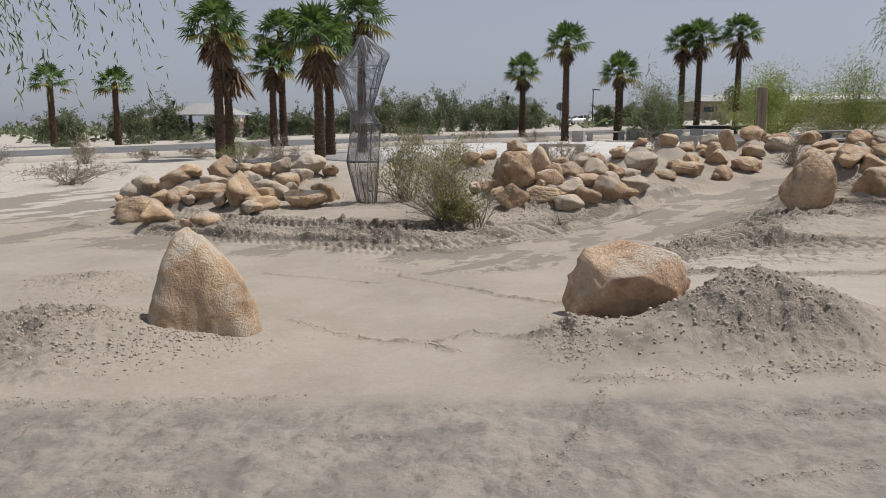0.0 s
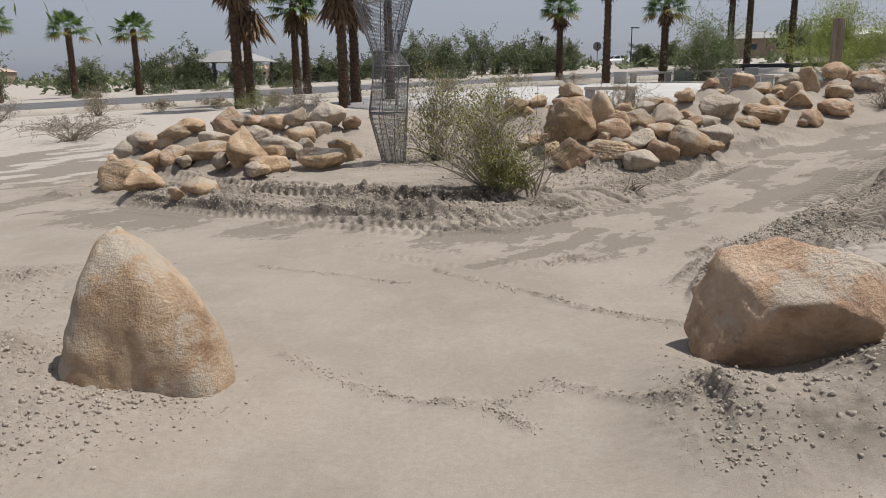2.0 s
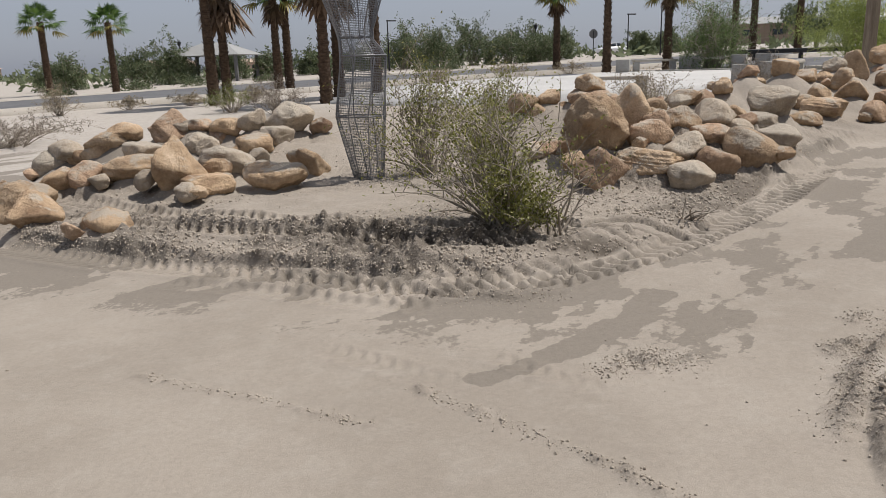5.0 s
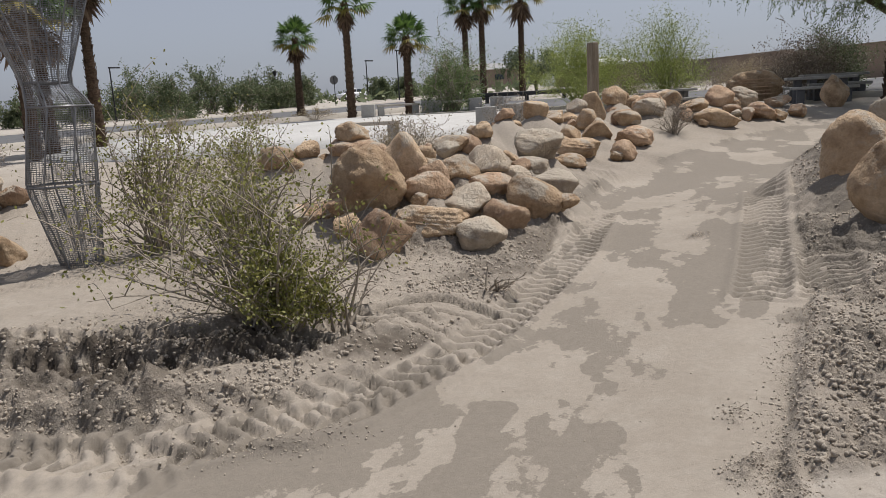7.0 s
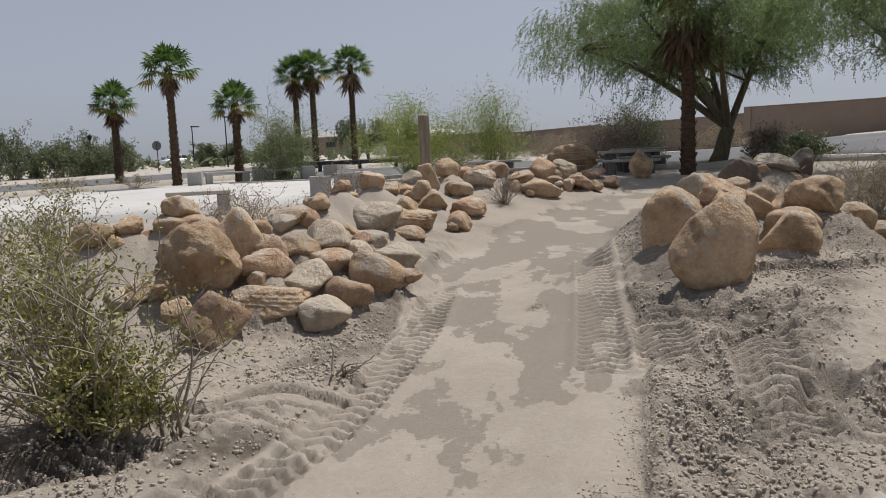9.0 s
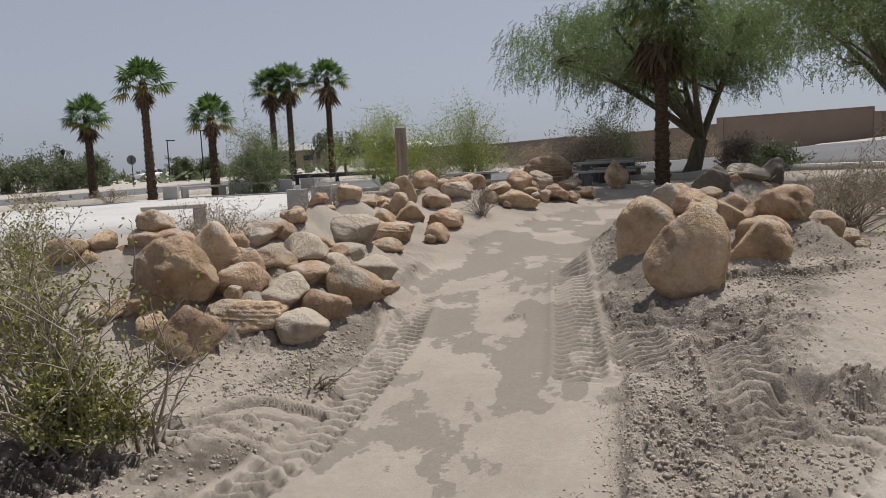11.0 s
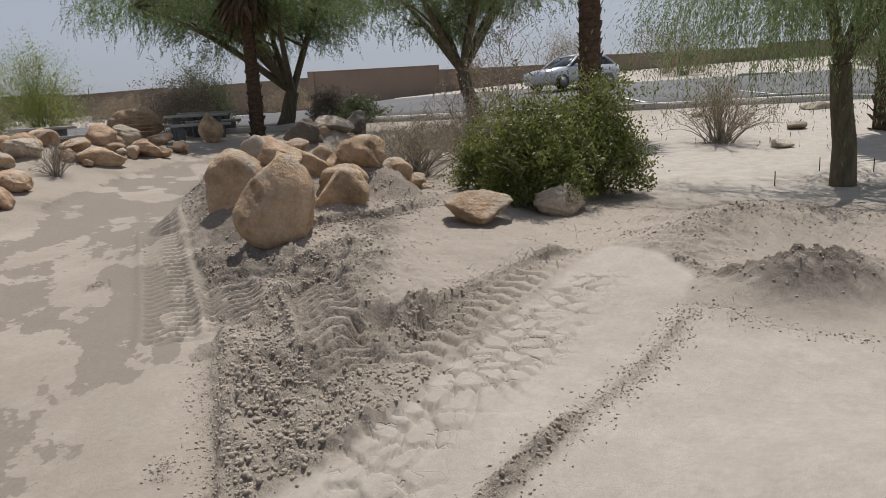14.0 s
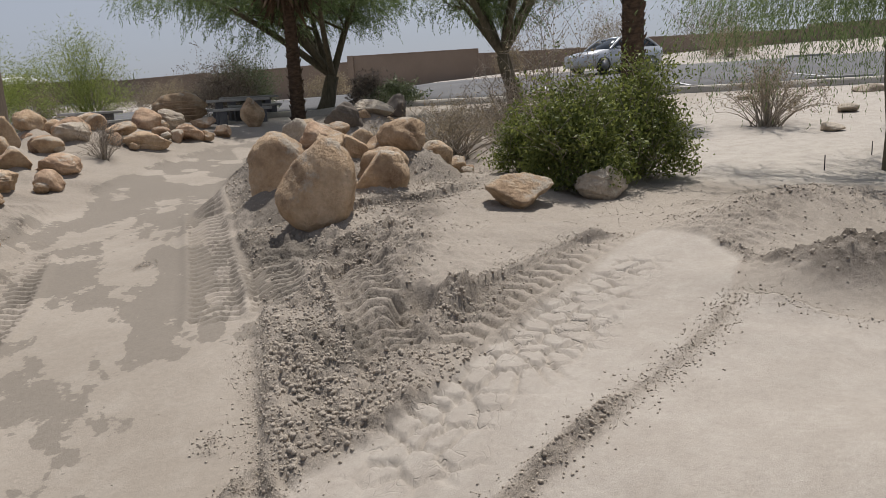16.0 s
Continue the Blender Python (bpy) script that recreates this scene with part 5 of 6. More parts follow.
shrub(11.2, 11.0, 56, "dry_brush", "tall leafless brush with a few tan leaves", "shrub", GB, 1.9, 2.3, 40, 1500, (0.05, 0.02), L_DRY)
shrub(15.2, 8.3, 57, "dry_brush", "round dry tan brush on pale sand", "shrub", GB, 2.5, 1.1, 70, 3600, (0.06, 0.014), L_DRY)
shrub(20.0, 28.0, 61, "round_bush", "round grey green bush with pale flowers by tables", "shrub", "shrubs by the wall", 3.4, 2.0, 60, 5000, (0.09, 0.035), L_GREY, solid=True)
shrub(21.6, 28.3, 62, "round_bush", "dark round bush behind picnic tables", "shrub", "shrubs by the wall", 3.0, 2.3, 60, 5000, (0.09, 0.035), L_FAR, solid=True)
for _k, (_x, _y, _w, _h, _m) in enumerate([(33, 33.5, 3.4, 1.6, L_DRY), (20.5, 21.5, 1.6, 1.1, L_GREY), (20.6, 20.4, 2.0, 0.8, L_FAR), (43, 27, 2.2, 1.9, L_DRY), (44, 15, 6.0, 3.2, L_GREY), (41, 13.5, 3.0, 1.7, L_DRY), (44, 5.0, 3.5, 1.5, L_GREY), (34, 48, 5.0, 1.8, L_DRY),
                                           (37, 55, 5.0, 1.8, L_GREY), (27, 45, 4.0, 2.6, L_GREY), (20, 40, 3.0, 1.8, L_DRY), (47, 22, 3.5, 3.4, L_DRY), (29, 39, 3.2, 1.4, L_DRY)]):
    shrub(_x, _y, 70 + _k, "desert_brush", "rounded dry desert brush on sand", "shrub", "shrubs by the wall", _w, _h, 36, 1700, (0.13, 0.035), _m, solid=True)
# yellow-green palo verde thicket and the green shrub by the shorter palm
shrub(15.5, 36.0, 91, "palo_verde", "airy yellow green palo verde thicket", "shrub", "far trees", 6.0, 3.2, 110, 16000, (0.15, 0.022), L_VERDE, L_VERDE, r=0.009)
shrub(18.5, 34.0, 92, "palo_verde", "airy yellow green palo verde thicket", "shrub", "far trees", 4.0, 3.4, 80, 8000, (0.14, 0.02), L_VERDE, L_VERDE, r=0.009)
shrub(12.5, 45.0, 93, "green_shrub", "tall feathery green shrub beside a palm", "shrub", "far trees", 4.2, 3.4, 70, 6000, (0.15, 0.035), L_MESQ, solid=True, r=0.02)

FT = "far trees"
for _k, (_x, _y, _w, _h) in enumerate([(-46, 68, 7, 5.5), (-41, 78, 6, 4), (-36, 84, 6, 4.2), (-30, 80, 5, 4.5), (-27, 88, 5, 4), (-18, 90, 5, 3.2), (-13, 95, 6, 3.5), (-8, 92, 7, 5.5), (-4, 88, 6, 4.5), (0, 92, 7, 5.2),
                                       (4, 90, 6.5, 4.6), (7.5, 92, 6, 4.6), (10, 95, 5, 4.2), (-22, 86, 5, 3.4), (24, 100, 5, 3), (30, 105, 5, 2.8), (20, 96, 4, 3.0)]):
    shrub(_x, _y, 110 + _k, "far_tree", "dark green desert tree beyond the road", "tree", FT, _w, _h * 0.84, 18, 3600, (0.27, 0.11), L_FAR, solid=True, r=0.04, bare=0.0)

# ---- roads, kerbs, wall, plaza ----
def strip(name, line, offs, material, label, category, dz, kind="structure", thick=0.0, step=1.5):
    """A band along a line, from one sideways offset to another, lying on the land."""
    pts = []
    for (ax, ay), (bx, by) in zip(line[:-1], line[1:]):
        n = max(1, int(math.hypot(bx - ax, by - ay) / step))
        pts += [(ax + (bx - ax) * i / n, ay + (by - ay) * i / n) for i in range(n)]
    pts.append(line[-1])
    vs, fs = [], []
    cols = 6 if abs(offs[1] - offs[0]) > 2 else 2
    for i, (px, py) in enumerate(pts):
        a, b = pts[max(i - 3, 0)], pts[min(i + 3, len(pts) - 1)]
        dx, dy = b[0] - a[0], b[1] - a[1]
        n = math.hypot(dx, dy)
        nx, ny = -dy / n, dx / n
        row = [offs[0] + (offs[1] - offs[0]) * k / (cols - 1) for k in range(cols)]
        hs = land(np.array([px + nx * o for o in row]), np.array([py + ny * o for o in row]))[0]
        top = [(px + nx * o, py + ny * o, float(hz) + dz) for o, hz in zip(row, hs)]
        if thick:
            top = [(top[0][0], top[0][1], top[0][2] - thick)] + top + [(top[-1][0], top[-1][1], top[-1][2] - thick)]
        vs += top
        m = len(top)
        if i:
            o = (i - 1) * m
            fs += [(o + k, o + k + 1, o + m + k + 1, o + m + k) for k in range(m - 1)]
    return tagged(arrays(name, vs, fs, material), label, category, kind=kind)


ROAD = [(-110, 4), (-60, 24), (-27, 42), (-18, 48), (-10, 52.5), (2, 56), (13, 60), (25, 64.5), (60, 74), (120, 86)]
strip("road", ROAD, (-7.2, 7.5), M_ASPHALT, "grey asphalt road between pale sand verges", "road", 0.2, thick=0.5)
strip("kerb_near", ROAD, (-7.6, -7.2), M_KERB, "pale concrete kerb along the road", "kerb", 0.3, thick=0.5)
strip("kerb_far", ROAD, (7.5, 7.95), M_KERB, "pale concrete kerb along the road", "kerb", 0.3, thick=0.5)
LOT = [(37, -16), (33.5, -5), (31.8, 4), (29, 11.5), (27.0, 19), (26.5, 26), (25.5, 33), (22, 41), (14, 49)]
strip("parking_lot", LOT, (-6.4, 6.4), M_ASPHALT, "grey asphalt parking lot in sunlight", "parking lot", 0.12, thick=0.4)
strip("lot_kerb", LOT, (6.4, 6.65), M_KERB, "low concrete kerb of the lot", "kerb", 0.18, thick=0.3)


def bay_line(x, y, turn, length):
    bm = bmesh.new()
    box(bm, 0, 0, 0, length, 0.11, 0.006)
    ob = part("bay_line", bm, M_WHITEPAINT, shade=False)
    ob.matrix_world = pose(x, y, height(x, y) + 0.132, 0, -3, turn)
    return tagged(ob, "faded white bay line painted on asphalt", "road marking", "bay lines", "structure")


for _x, _y in ((25.0, 12.5), (24.0, 16.5), (26.3, 8.8)):
    bay_line(_x, _y, 27, 4.6)


def wheel_stop(x, y, turn):
    bm = bmesh.new()
    box(bm, 0, 0, 0.06, 1.8, 0.18, 0.13, 0.03)
    ob = part("wheel_stop", bm, M_CONC)
    ob.matrix_world = pose(x, y, height(x, y) + 0.08, 0, 0, turn)
    return tagged(ob, "grey concrete wheel stop in the lot", "wheel stop", "wheel stops")


for _x, _y, _a in ((22.3, 12.0, 105), (21.4, 16.5, 100), (24.3, 7.6, 118), (34.3, 15.5, 112), (36.5, 9.5, 112), (37.8, 4.5, 105), (20.7, 21.0, 95)):
    wheel_stop(_x, _y, _a)


def garden_wall():
    pts = [(38.0, 84.0), (42.5, 66.0), (41.5, 52.0), (40.5, 37.5), (44.0, 29.5), (50.0, 20.0), (55.5, 11.0), (62.0, -4.0), (66.0, -18.0)]
    wall = empty("wall_boundary", Matrix.Identity(4), "long tan stucco boundary wall stepped along sandy ground", "wall", kind="structure")
    for k, ((ax, ay), (bx, by)) in enumerate(zip(pts[:-1], pts[1:])):
        n = math.hypot(bx - ax, by - ay)
        za, zb = (float(base_height(np.array([u]), np.array([v]))[0]) for u, v in ((ax, ay), (bx, by)))
        top = max(za, zb) * 0.4 + (za + zb) * 0.3 + (1.05 if k > 3 else 2.05)
        bm = bmesh.new()
        box(bm, 0, 0, top / 2 - 0.5, n - 0.3, 0.22, top + 1.0, 0.01)
        box(bm, 0, 0, top + 0.035, n - 0.3, 0.28, 0.06, 0.012)
        ob = part("wall_panel", bm, M_WALL, wall, shade=False)
        ob.matrix_local = pose((ax + bx) / 2, (ay + by) / 2, 0, 0, 0, math.degrees(math.atan2(by - ay, bx - ax)))
        bm = bmesh.new()
        box(bm, 0, 0, top / 2 - 0.5, 0.42, 0.42, top + 1.15, 0.02)
        ob = part("pilaster", bm, M_WALL, wall, shade=False)
        ob.matrix_local = pose(ax, ay, 0, 0, 0, math.degrees(math.atan2(by - ay, bx - ax)))


garden_wall()


def plaza():
    cx, cy, r = 3.6, 37.6, 9.8
    vs, fs, n = [], [], 72
    for ring, (rr, dz) in enumerate(((0.01, 0.30), (r * 0.5, 0.30), (r, 0.30), (r, -0.3))):
        for k in range(n):
            a = 2 * math.pi * k / n
            px, py = cx + rr * math.cos(a) * 1.05, cy + rr * math.sin(a)
            vs.append((px, py, -0.15 + 0.024 * px + 0.0145 * (py - 7) + dz - 0.16))
        if ring:
            o = (ring - 1) * n
            fs += [(o + k, o + (k + 1) % n, o + n + (k + 1) % n, o + n + k) for k in range(n)]
    return tagged(arrays("plaza_slab", vs, fs, M_WHITE), "round white concrete plaza slab in sunlight", "plaza", kind="structure")


plaza()


def block_bench(x, y, turn, length, gap):
    bench = empty("block_bench", pose(x, y, height(x, y), 0, 0, turn), "concrete bench slab on two blocks by the plaza", "bench", "plaza benches")
    for s in (-1, 1):
        bm = bmesh.new()
        box(bm, s * (length / 2 - 0.2), 0, 0.2, 0.32, 0.45, 0.75, 0.02)
        part("leg", bm, M_CONC, bench)
    if gap:
        bm = bmesh.new()
        box(bm, 0, 0, 0.635, length, 0.5, 0.11, 0.02)
        part("seat", bm, M_KERB, bench)
    return bench


def concrete_block(x, y, turn, w=0.6, h=0.6):
    bm = bmesh.new()
    box(bm, 0, 0, h / 2 - 0.1, w, 0.5, h + 0.2, 0.02)
    ob = part("concrete_block", bm, M_CONC)
    ob.matrix_world = pose(x, y, height(x, y) + 0.06, 0, 0, turn)
    return tagged(ob, "square grey concrete block at the plaza's edge", "concrete block", "plaza blocks")


for _x, _y, _w in ((7.9, 45.5, 0.7), (11.3, 45.2, 1.0), (13.3, 43.6, 0.7), (14.2, 42.8, 0.7), (8.6, 29.6, 0.7), (9.9, 30.7, 0.7)):
    concrete_block(_x, _y, -20, _w, 0.7)
block_bench(9.6, 45.7, -5, 2.3, True)
block_bench(12.4, 44.4, -20, 2.1, True)
block_bench(4.2, 27.4, -10, 1.7, True)
block_bench(11.6, 33.0, 60, 2.6, True)


def guard_rail(x0, y0, x1, y1):
    rail = empty("guard_rail", pose(x0, y0, height(x0, y0) + 0.12, 0, 0, math.degrees(math.atan2(y1 - y0, x1 - x0))), "long dark timber guard rail by the road", "guard rail")
    n = math.hypot(x1 - x0, y1 - y0)
    bm = bmesh.new()
    box(bm, n / 2, 0, 0.62, n, 0.16, 0.26, 0.03)
    part("rail", bm, M_BLACK, rail)
    for k in range(int(n / 3) + 1):
        bm = bmesh.new()
        box(bm, k * 3, 0.05, 0.2, 0.2, 0.2, 0.9, 0.02)
        part("post", bm, M_BLACK, rail)


guard_rail(14.0, 51.0, 24.0, 52.5)


# ---- wire sculpture ----
def wire_sculpture(x, y):
    art = empty("wire_sculpture", pose(x, y, height(x, y) - 0.03, 0, 0, 0), "tall twisted grey steel wire mesh sculpture on mud", "sculpture")
    levels = [(0.0, 0.0, 0.17), (0.81, -0.07, 0.31), (1.51, -0.0, 0.29), (1.72, -0.09, 0.2), (2.49, -0.09, 0.46), (2.69, 0.05, 0.42), (2.89, 0.0, 0.2), (3.08, -0.05, 0.03)]

    def at(z):
        for (a, ca, ra), (b, cb, rb) in zip(levels[:-1], levels[1:]):
            if z <= b:
                t = (z - a) / (b - a)
                return ca + (cb - ca) * t, ra + (rb - ra) * t
        return levels[-1][1:]

    sides = 8

    def ring(z, twist, grow=1.0):
        c, r = at(z)
        tilt = 0.28 * max(0, (z - 1.70) / 1.36)
        out = []
        for k in range(sides):
            a = 2 * math.pi * k / sides + 0.25 * z + twist
            out.append(Vector((c + grow * r * math.cos(a), grow * r * 0.8 * math.sin(a), z + tilt * r * math.cos(a) * 0.6)))
        return out

    skin = Pool()
    z = 0.02
    while z < 3.04:
        p = ring(z, 0.2)
        skin.add(*tube(p + p[:1], [0.0028] * (sides + 1), 3))
        z += 0.019
    for k in range(56):
        pts = []
        for i in range(30):
            zz = 3.04 * i / 29
            p = ring(zz, 0.2)
            u = k / 56 * sides
            pts.append(p[int(u) % sides].lerp(p[(int(u) + 1) % sides], u % 1))
        skin.add(*tube(pts, [0.0022] * 30, 3))
    skin.make("mesh_skin", M_STEEL, art, "fine grey woven wire")
    for k in range(sides):
        rod = Pool()
        rod.add(*tube([ring(3.06 * i / 29, 0.2)[k] for i in range(30)], [0.009] * 30, 5))
        rod.make("rod", M_STEEL, art)
    for zz in (0.81, 1.51, 1.72, 2.49):
        hoop = Pool()
        p = ring(zz, 0.2)
        hoop.add(*tube(p + p[:1], [0.008] * (sides + 1), 5))
        hoop.make("hoop", M_STEEL, art)
    bm = bmesh.new()
    box(bm, 0, 0, -0.06, 0.42, 0.36, 0.1, 0.01)
    part("base_plate", bm, M_CONC, art)


wire_sculpture(-1.47, 13.7)


# ---- post, lamps, sign ----
def timber_post(x, y, h):
    bm = bmesh.new()
    box(bm, 0, 0, h / 2 - 0.3, 0.27, 0.27, h + 0.6, 0.03)
    bmesh.ops.subdivide_edges(bm, edges=[e for e in bm.edges if abs(e.verts[0].co.z - e.verts[1].co.z) > 1], cuts=6)
    for v in bm.verts:
        v.co.x += 0.008 * math.sin(v.co.z * 7 + v.co.y * 9)
    ob = part("timber_post", bm, M_WOOD)
    ob.matrix_world = pose(x, y, height(x, y), 0.5, -0.8, 20)
    return tagged(ob, "square weathered timber post beside boulders", "post")


timber_post(11.5, 27.6, 2.55)


def lamp_post(x, y, h, arm, label):
    t = empty("street_lamp", pose(x, y, height(x, y), 0, 0, 30), label, "street lamp", "street lamps")
    p = Pool()
    p.add(*tube([(0, 0, -0.3), (0, 0, h * 0.5), (0, 0, h)], [0.09, 0.07, 0.06], 8))
    p.make("pole", M_BLACK, t, "", True)
    bm = bmesh.new()
    if arm:
        box(bm, 0.45, 0, h, 1.1, 0.28, 0.13, 0.03)
    else:
        bmesh.ops.create_cone(bm, cap_ends=True, segments=10, radius1=0.12, radius2=0.26, depth=0.42, matrix=Matrix.Translation((0, 0, h + 0.2)))
        bmesh.ops.create_cone(bm, cap_ends=True, segments=10, radius1=0.3, radius2=0.1, depth=0.14, matrix=Matrix.Translation((0, 0, h + 0.48)))
    part("head", bm, M_BLACK, t)


lamp_post(7.2, 92.0, 3.6, False, "black lamp post with a lantern head by the road")
lamp_post(17.6, 92.0, 4.6, True, "black street lamp with a flat arm head")
lamp_post(20.3, 88.0, 5.4, True, "tall black street lamp with a flat arm head")
lamp_post(-34.0, 92.0, 4.0, False, "black lamp post with a lantern head by the road")
lamp_post(-9.0, 86.0, 5.2, True, "black street lamp before green trees")


def stop_sign(x, y):
    t = empty("traffic_sign", pose(x, y, height(x, y), 0, 0, 15), "octagonal traffic sign seen from its grey back", "traffic sign")
    p = Pool()
    p.add(*tube([(0, 0, -0.3), (0, 0, 2.9)], [0.04, 0.04], 6))
    p.make("pole", M_BLACK, t)
    bm = bmesh.new()
    bmesh.ops.create_cone(bm, cap_ends=True, segments=8, radius1=0.48, radius2=0.48, depth=0.03, matrix=Matrix.Translation((0, 0.05, 2.6)) @ Matrix.Rotation(radians(90), 4, "X") @ Matrix.Rotation(radians(22.5), 4, "Z"))
    part("plate", bm, M_TABLE, t, shade=False)


stop_sign(12.3, 83.0)


def reflector_stake(x, y):
    t = empty("marker_stake", pose(x, y, height(x, y)), "thin dark marker stake in pale sand", "stake", "marker stakes")
    p = Pool()
    p.add(*tube([(0, 0, -0.1), (0.015, 0, 0.2)], [0.009, 0.007], 5))
    p.make("rod", M_BLACK, t)


for _x, _y in ((10.6, 7.0), (12.2, 6.5), (12.4, 5.3), (12.2, 5.8), (11.0, 5.6)):
    reflector_stake(_x, _y)


# ---- picnic tables, stone sign, boulders by the path ----
def picnic_table(x, y, turn):
    t = empty("picnic_table", pose(x, y, height(x, y), 0, 0, turn), "grey picnic table with benches under the tree", "picnic table", "picnic tables")
    for name, cy, z, w, ln in (("tabletop", 0, 0.76, 0.8, 2.0), ("bench_seat", -0.78, 0.46, 0.3, 1.9), ("bench_seat", 0.78, 0.46, 0.3, 1.9)):
        bm = bmesh.new()
        box(bm, 0, cy, z, ln, w, 0.09, 0.02)
        part(name, bm, M_CONC, t)
    for s in (-0.65, 0.65):
        for cy, w, h in ((0, 0.42, 0.72), (-0.78, 0.22, 0.42), (0.78, 0.22, 0.42)):
            bm = bmesh.new()
            box(bm, s, cy, h / 2 - 0.05, 0.22, w, h + 0.1, 0.02)
            part("leg", bm, M_TABLE, t)


picnic_table(18.3, 25.4, -35)
picnic_table(20.0, 26.6, -30)
picnic_table(15.2, 29.0, 10)


def stone_sign(x, y, turn):
    v, f = boulder_shape(888, 1.9, 0.8, 1.15, 5, 26.0, True)
    ob = arrays("stone_sign", v, f, M_ROCK, shade=True)
    ob.matrix_world = pose(x, y, height(x, y) + 0.62, 0, 0, turn)
    tagged(ob, "wide flat-faced tan stone with faint carved lines", "stone sign")
    for k in range(5):
        bm = bmesh.new()
        box(bm, 0, -0.405, 0.25 - 0.12 * k, 1.1 - 0.12 * (k % 2), 0.02, 0.035, 0.004)
        part("carved_line", bm, M_ROCKD, ob)


stone_sign(17.4, 27.3, -38)
_b = "single boulders along the path"
boulder(708, 16.9, 23.4, height(16.9, 23.4) + 0.42, 0.85, 1.1, M_ROCK, "upright squarish tan boulder beside picnic tables", _b, True, 10, 0.0, 0.8, 10, 2, 22.0, None, 0.7, (0.7, 0.95))
boulder(702, 6.75, 9.55, height(6.75, 9.55) + 0.12, 0.75, 0.42, M_ROCK, "low golden boulder sunk before a leafy shrub", _b, True, 8, turn=0)
boulder(703, 7.75, 8.95, height(7.75, 8.95) + 0.14, 0.85, 0.42, M_ROCKG, "long low grey boulder before a leafy shrub", _b, True, 9, depth=0.6, turn=-30)
for _k, (_x, _y, _w) in enumerate([(17.4, 7.1, 0.55), (21.6, 6.8, 0.75), (14.7, 7.2, 0.45), (20, 9.5, 0.5), (18.6, 21.0, 0.5)]):
    boulder(710 + _k, _x, _y, height(_x, _y) + 0.06, _w, _w * 0.42, M_ROCKG, "flat grey stone lying on pale sand", _b)


# ---- parked cars ----
def ring_loft(name, rings, material, parent, label="", cap=True):
    n = len(rings[0])
    vs = [p for r in rings for p in r]
    bm = bmesh.new()
    bv = [bm.verts.new(p) for p in vs]
    for i in range(len(rings) - 1):
        for k in range(n):
            bm.faces.new((bv[i * n + k], bv[i * n + (k + 1) % n], bv[(i + 1) * n + (k + 1) % n], bv[(i + 1) * n + k]))
    if cap:
        bm.faces.new(bv[:n][::-1])
        bm.faces.new(bv[-n:])
    bmesh.ops.recalc_face_normals(bm, faces=bm.faces)
    return part(name, bm, material, parent, label)


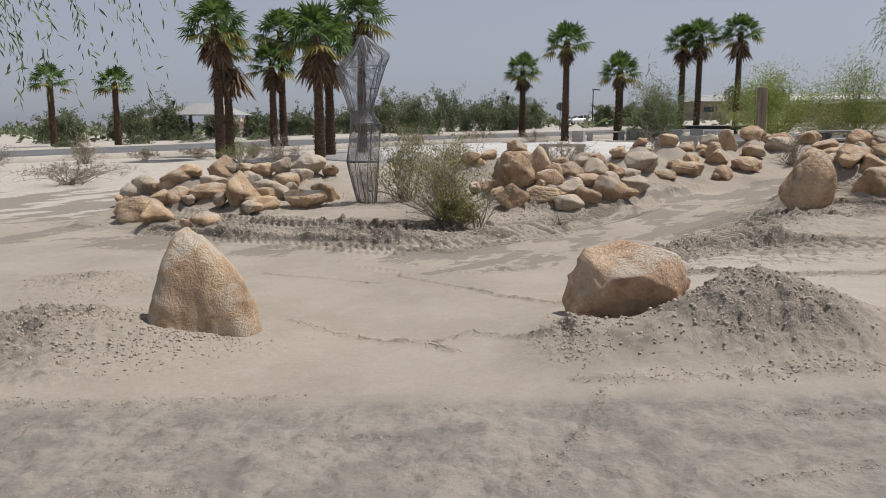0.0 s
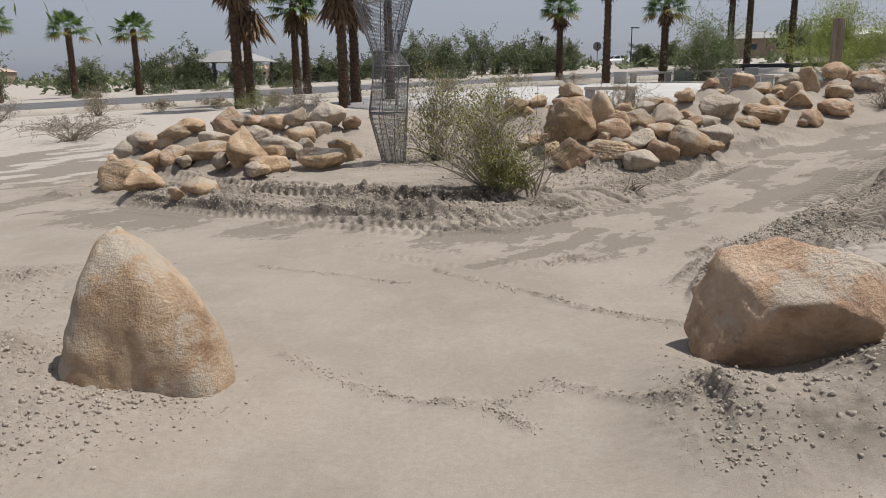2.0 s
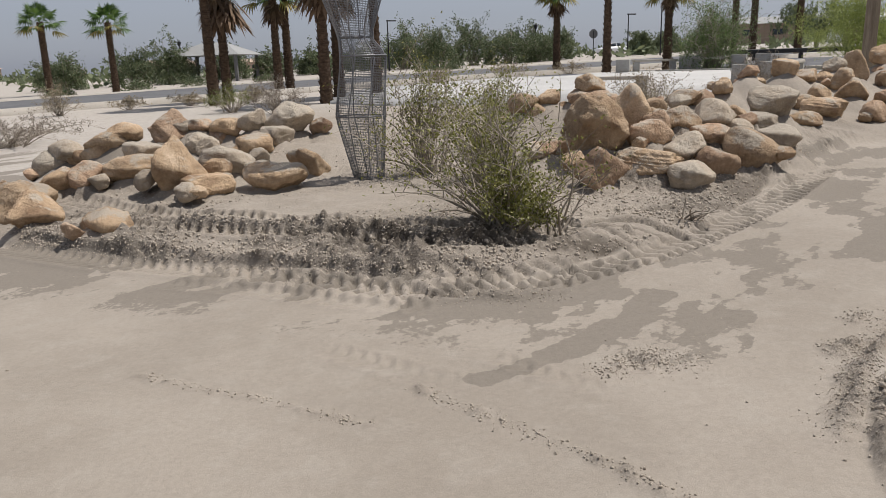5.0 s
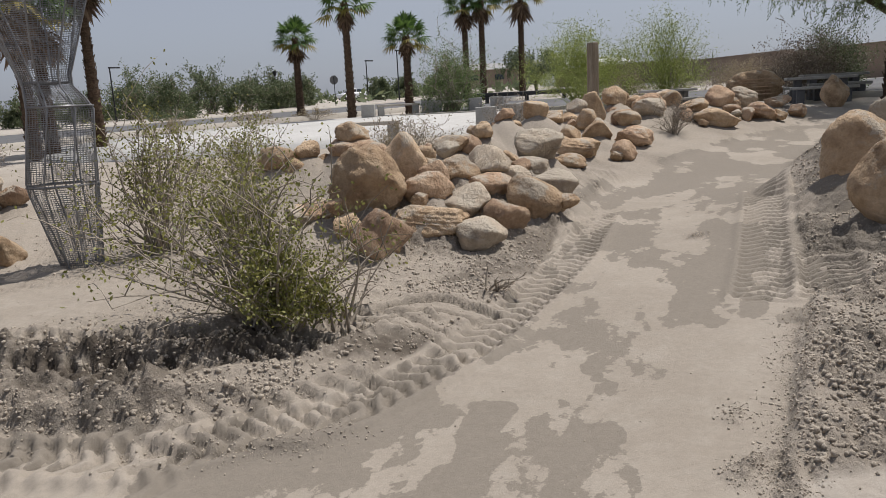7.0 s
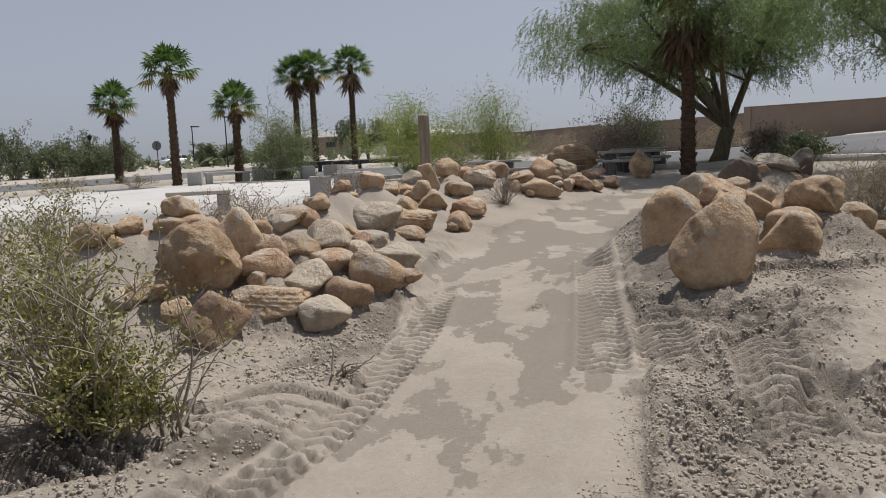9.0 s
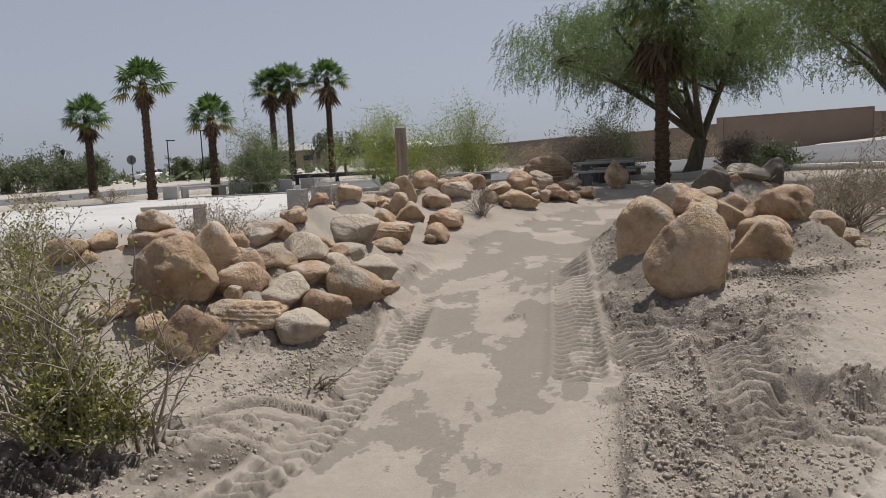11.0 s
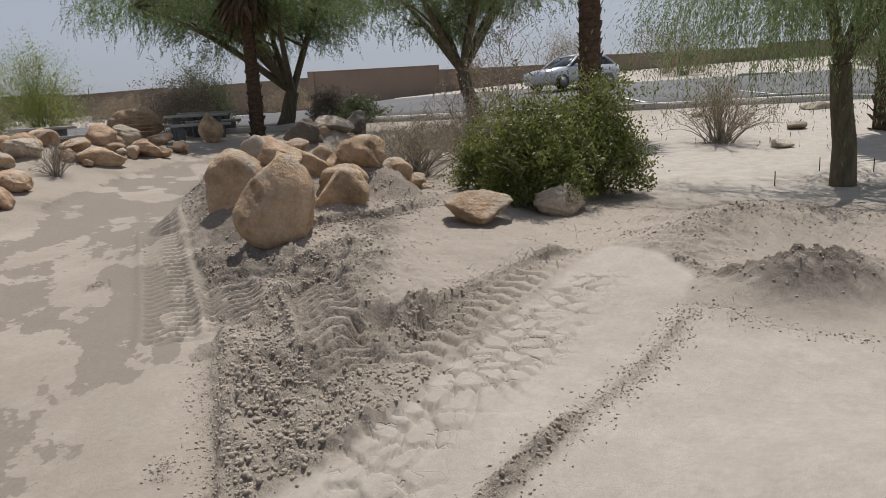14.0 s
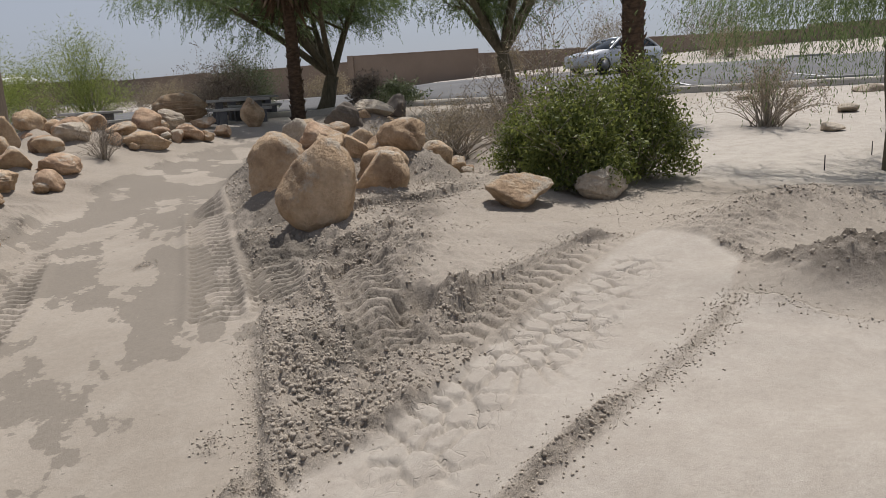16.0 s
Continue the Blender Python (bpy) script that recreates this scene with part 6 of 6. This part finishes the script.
def parked_car(x, y, turn, paint, label, group):
    car = empty("car", pose(x, y, height(x, y) + 0.1, 0, 0, turn), label, "car", group)
    body = []
    for px, zb, zt, hw in ((2.14, 0.38, 0.60, 0.62), (2.08, 0.25, 0.72, 0.78), (1.5, 0.22, 0.86, 0.86), (0.9, 0.2, 0.95, 0.88), (0, 0.2, 0.98, 0.88), (-1.0, 0.2, 1.0, 0.88), (-1.8, 0.24, 1.02, 0.86), (-2.08, 0.34, 0.98, 0.78), (-2.13, 0.45, 0.8, 0.7)):
        mid = (zb + zt) / 2
        body.append([(px, -hw * 0.92, zb), (px, -hw, mid - 0.05), (px, -hw, mid + 0.1), (px, -hw * 0.92, zt), (px, 0, zt + 0.03), (px, hw * 0.92, zt), (px, hw, mid + 0.1), (px, hw, mid - 0.05), (px, hw * 0.92, zb), (px, 0, zb)])
    ring_loft("body", body, paint, car)
    cab = []
    for px, z, hw in ((1.0, 0.93, 0.74), (0.55, 1.22, 0.68), (0.2, 1.42, 0.62), (-0.7, 1.46, 0.62), (-1.3, 1.36, 0.62), (-1.95, 1.0, 0.70)):
        cab.append([(px, -hw - 0.08 * (z > 1.2), 0.92), (px, -hw, max(z - 0.04, 0.925)), (px, 0, z), (px, hw, max(z - 0.04, 0.925)), (px, hw + 0.08 * (z > 1.2), 0.92)])
    ring_loft("cabin_glass", cab, M_GLASS, car, "dark tinted glass")
    roof = []
    for px, z, hw in ((0.28, 1.40, 0.60), (0.1, 1.455, 0.62), (-0.7, 1.485, 0.63), (-1.25, 1.41, 0.62), (-1.4, 1.34, 0.60)):
        roof.append([(px, -hw, z - 0.045), (px, 0, z + 0.012), (px, hw, z - 0.045), (px, 0, z - 0.06)])
    ring_loft("roof", roof, paint, car)
    for s in (-1, 1):
        for a, b in (((0.95, 0.80, 0.94), (0.24, 0.645, 1.41)), ((-0.42, 0.775, 0.94), (-0.42, 0.645, 1.44)), ((-1.9, 0.73, 0.98), (-1.3, 0.64, 1.37))):
            p = Pool()
            p.add(*tube([(a[0], s * a[1], a[2]), ((a[0] + b[0]) / 2, s * (a[1] + b[1]) / 2 + s * 0.02, (a[2] + b[2]) / 2), (b[0], s * b[1], b[2])], [0.045] * 3, 6))
            p.make("pillar", paint, car, "", True)
        bm = bmesh.new()
        box(bm, 0.62, s * 0.98, 0.98, 0.12, 0.2, 0.13, 0.04)
        part("mirror", bm, paint, car)
        bm = bmesh.new()
        box(bm, 1.98, s * 0.62, 0.68, 0.22, 0.32, 0.14, 0.04)
        part("headlight", bm, M_LENS, car, "clear headlight")
        for wx in (1.32, -1.3):
            bm = bmesh.new()
            bmesh.ops.create_cone(bm, cap_ends=True, segments=24, radius1=0.32, radius2=0.32, depth=0.22, matrix=Matrix.Translation((wx, s * 0.80, 0.32)) @ Matrix.Rotation(radians(90), 4, "X"))
            wheel = part("wheel", bm, M_BLACK, car, "black tyre")
            bm = bmesh.new()
            bmesh.ops.create_cone(bm, cap_ends=True, segments=18, radius1=0.21, radius2=0.19, depth=0.03, matrix=Matrix.Translation((wx, s * 0.92, 0.32)) @ Matrix.Rotation(radians(90), 4, "X"))
            part("rim", bm, M_STEEL, wheel, "grey alloy rim")
    return car


def plain(name, col, rough, metal=0.0, coat=0.0):
    m = ramp_mat(name, [tuple(c * 0.95 for c in col), col], 1.0, rough, 0.0, 20.0, metal=metal, spec=0.5)
    m.node_tree.nodes["Principled BSDF"].inputs["Coat Weight"].default_value = coat
    return m


M_SILVER = plain("silver car paint", (0.55, 0.57, 0.60), 0.3, 0.4, 1.0)
M_WCAR = plain("white car paint", (0.75, 0.76, 0.78), 0.3, 0.0, 1.0)
M_GLASS = plain("dark car glass", (0.03, 0.04, 0.05), 0.06)
M_LENS = plain("lamp glass", (0.6, 0.62, 0.65), 0.1)
M_PINK = ramp_mat("pink stucco", [(0.42, 0.31, 0.24), (0.50, 0.38, 0.30)], 0.3, 0.9, 0.1, 10.0)
M_ROOF = ramp_mat("grey metal roof", [(0.26, 0.26, 0.25), (0.34, 0.34, 0.33)], 0.4, 0.7, 0.1, 10.0)
parked_car(31.7, 16.6, 150, M_SILVER, "silver hatchback parked in the sandy lot", "parked cars")
parked_car(18.8, 109.0, 200, M_WCAR, "white car parked far across the road", "parked cars")
parked_car(11.9, 114.0, 185, M_SILVER, "silver car parked far across the road", "parked cars")


# ---- far buildings ----
def pavilion(x, y, turn):
    t = empty("picnic_shelter", pose(x, y, height(x, y), 0, 0, turn), "open shelter with a grey hipped roof", "shelter")
    bm = bmesh.new()
    vs = [bm.verts.new(p) for p in ((-4, -3, 2.6), (4, -3, 2.6), (4, 3, 2.6), (-4, 3, 2.6), (-1.2, 0, 3.9), (1.2, 0, 3.9))]
    for f in ((0, 1, 5, 4), (1, 2, 5), (2, 3, 4, 5), (3, 0, 4), (3, 2, 1, 0)):
        bm.faces.new([vs[i] for i in f])
    part("roof", bm, M_ROOF, t, shade=False)
    for sx in (-3.4, 3.4):
        for sy in (-2.5, 2.5):
            bm = bmesh.new()
            box(bm, sx, sy, 1.2, 0.3, 0.3, 2.9, 0.02)
            part("column", bm, M_TABLE, t)


pavilion(-26.5, 82.0, -8)


def far_building(x, y, turn, w, d, h, material, roof, label, windows=4):
    t = empty("far_building", pose(x, y, height(x, y) + 0.2, 0, 0, turn), label, "building", "far buildings")
    bm = bmesh.new()
    box(bm, 0, 0, h / 2 - 1, w, d, h + 2, 0.03)
    part("wall", bm, material, t, shade=False)
    bm = bmesh.new()
    vs = [bm.verts.new(p) for p in ((-w * 0.53, -d * 0.55, h), (w * 0.53, -d * 0.55, h), (w * 0.53, d * 0.55, h), (-w * 0.53, d * 0.55, h), (-w * 0.4, 0, h + d * 0.14), (w * 0.4, 0, h + d * 0.14))]
    for f in ((0, 1, 5, 4), (1, 2, 5), (2, 3, 4, 5), (3, 0, 4), (3, 2, 1, 0)):
        bm.faces.new([vs[i] for i in f])
    part("roof", bm, roof, t, shade=False)
    for k in range(windows):
        bm = bmesh.new()
        box(bm, -w * 0.38 + k * w * 0.76 / max(1, windows - 1), -d / 2 - 0.02, h * 0.55, w * 0.09, 0.08, h * 0.3, 0.01)
        part("window", bm, M_GLASS, t)


far_building(-104, 262, 5, 16, 10, 3.6, M_PINK, M_PINK, "low pink stucco house far across the plain")
far_building(-78, 272, 0, 12, 9, 3.4, M_PINK, M_PINK, "low pink stucco house far across the plain")
far_building(-165, 245, 10, 18, 10, 3.6, M_WALL, M_PINK, "low tan house far across the plain")
far_building(53, 105, -20, 13, 4.0, 2.6, M_WHITEPAINT, M_WHITEPAINT, "long white trailer beyond the wall", 3)
far_building(70, 180, 0, 26, 12, 4, M_WALL, M_ROOF, "low tan building on the far rise")
far_building(98, 200, -10, 30, 12, 5, M_PINK, M_ROOF, "low pink building on the far rise")


def far_scrub():
    """Scattered bushes over the far plain, past counting."""
    rng = np.random.default_rng(9)
    pool = Pool()
    n = 420
    ang, dist = np.radians(rng.uniform(-15, 130, n)), rng.uniform(85, 420, n)
    xs, ys = dist * np.cos(ang), dist * np.sin(ang)
    zs = base_height(xs, ys) + 1.2 * smooth(0.05, 0.5, fbm(xs, ys, 60.0, 3, 83) + 0.15) * smooth(80, 200, dist) * smooth(-60, 60, xs)
    for x, y, z, d in zip(xs, ys, zs, dist):
        w, h, m = rng.uniform(1.5, 5), rng.uniform(0.8, 2.6), 46
        e = rng.normal(size=(m, 3))
        e /= np.linalg.norm(e, axis=1, keepdims=True)
        e[:, 2] = np.abs(e[:, 2])
        pos = e * (w, w, h) * rng.uniform(0.4, 1, (m, 1)) + (x, y, z)
        pool.leaves(pos, rng.normal(size=(m, 3)) + (0, 0, 0.4), 1.1, 0.55, rng)
    ob = pool.make("far_scrub", L_FAR)
    tagged(ob, "scattered olive desert scrub over the far plain", "scrub", kind="stuff")


far_scrub()
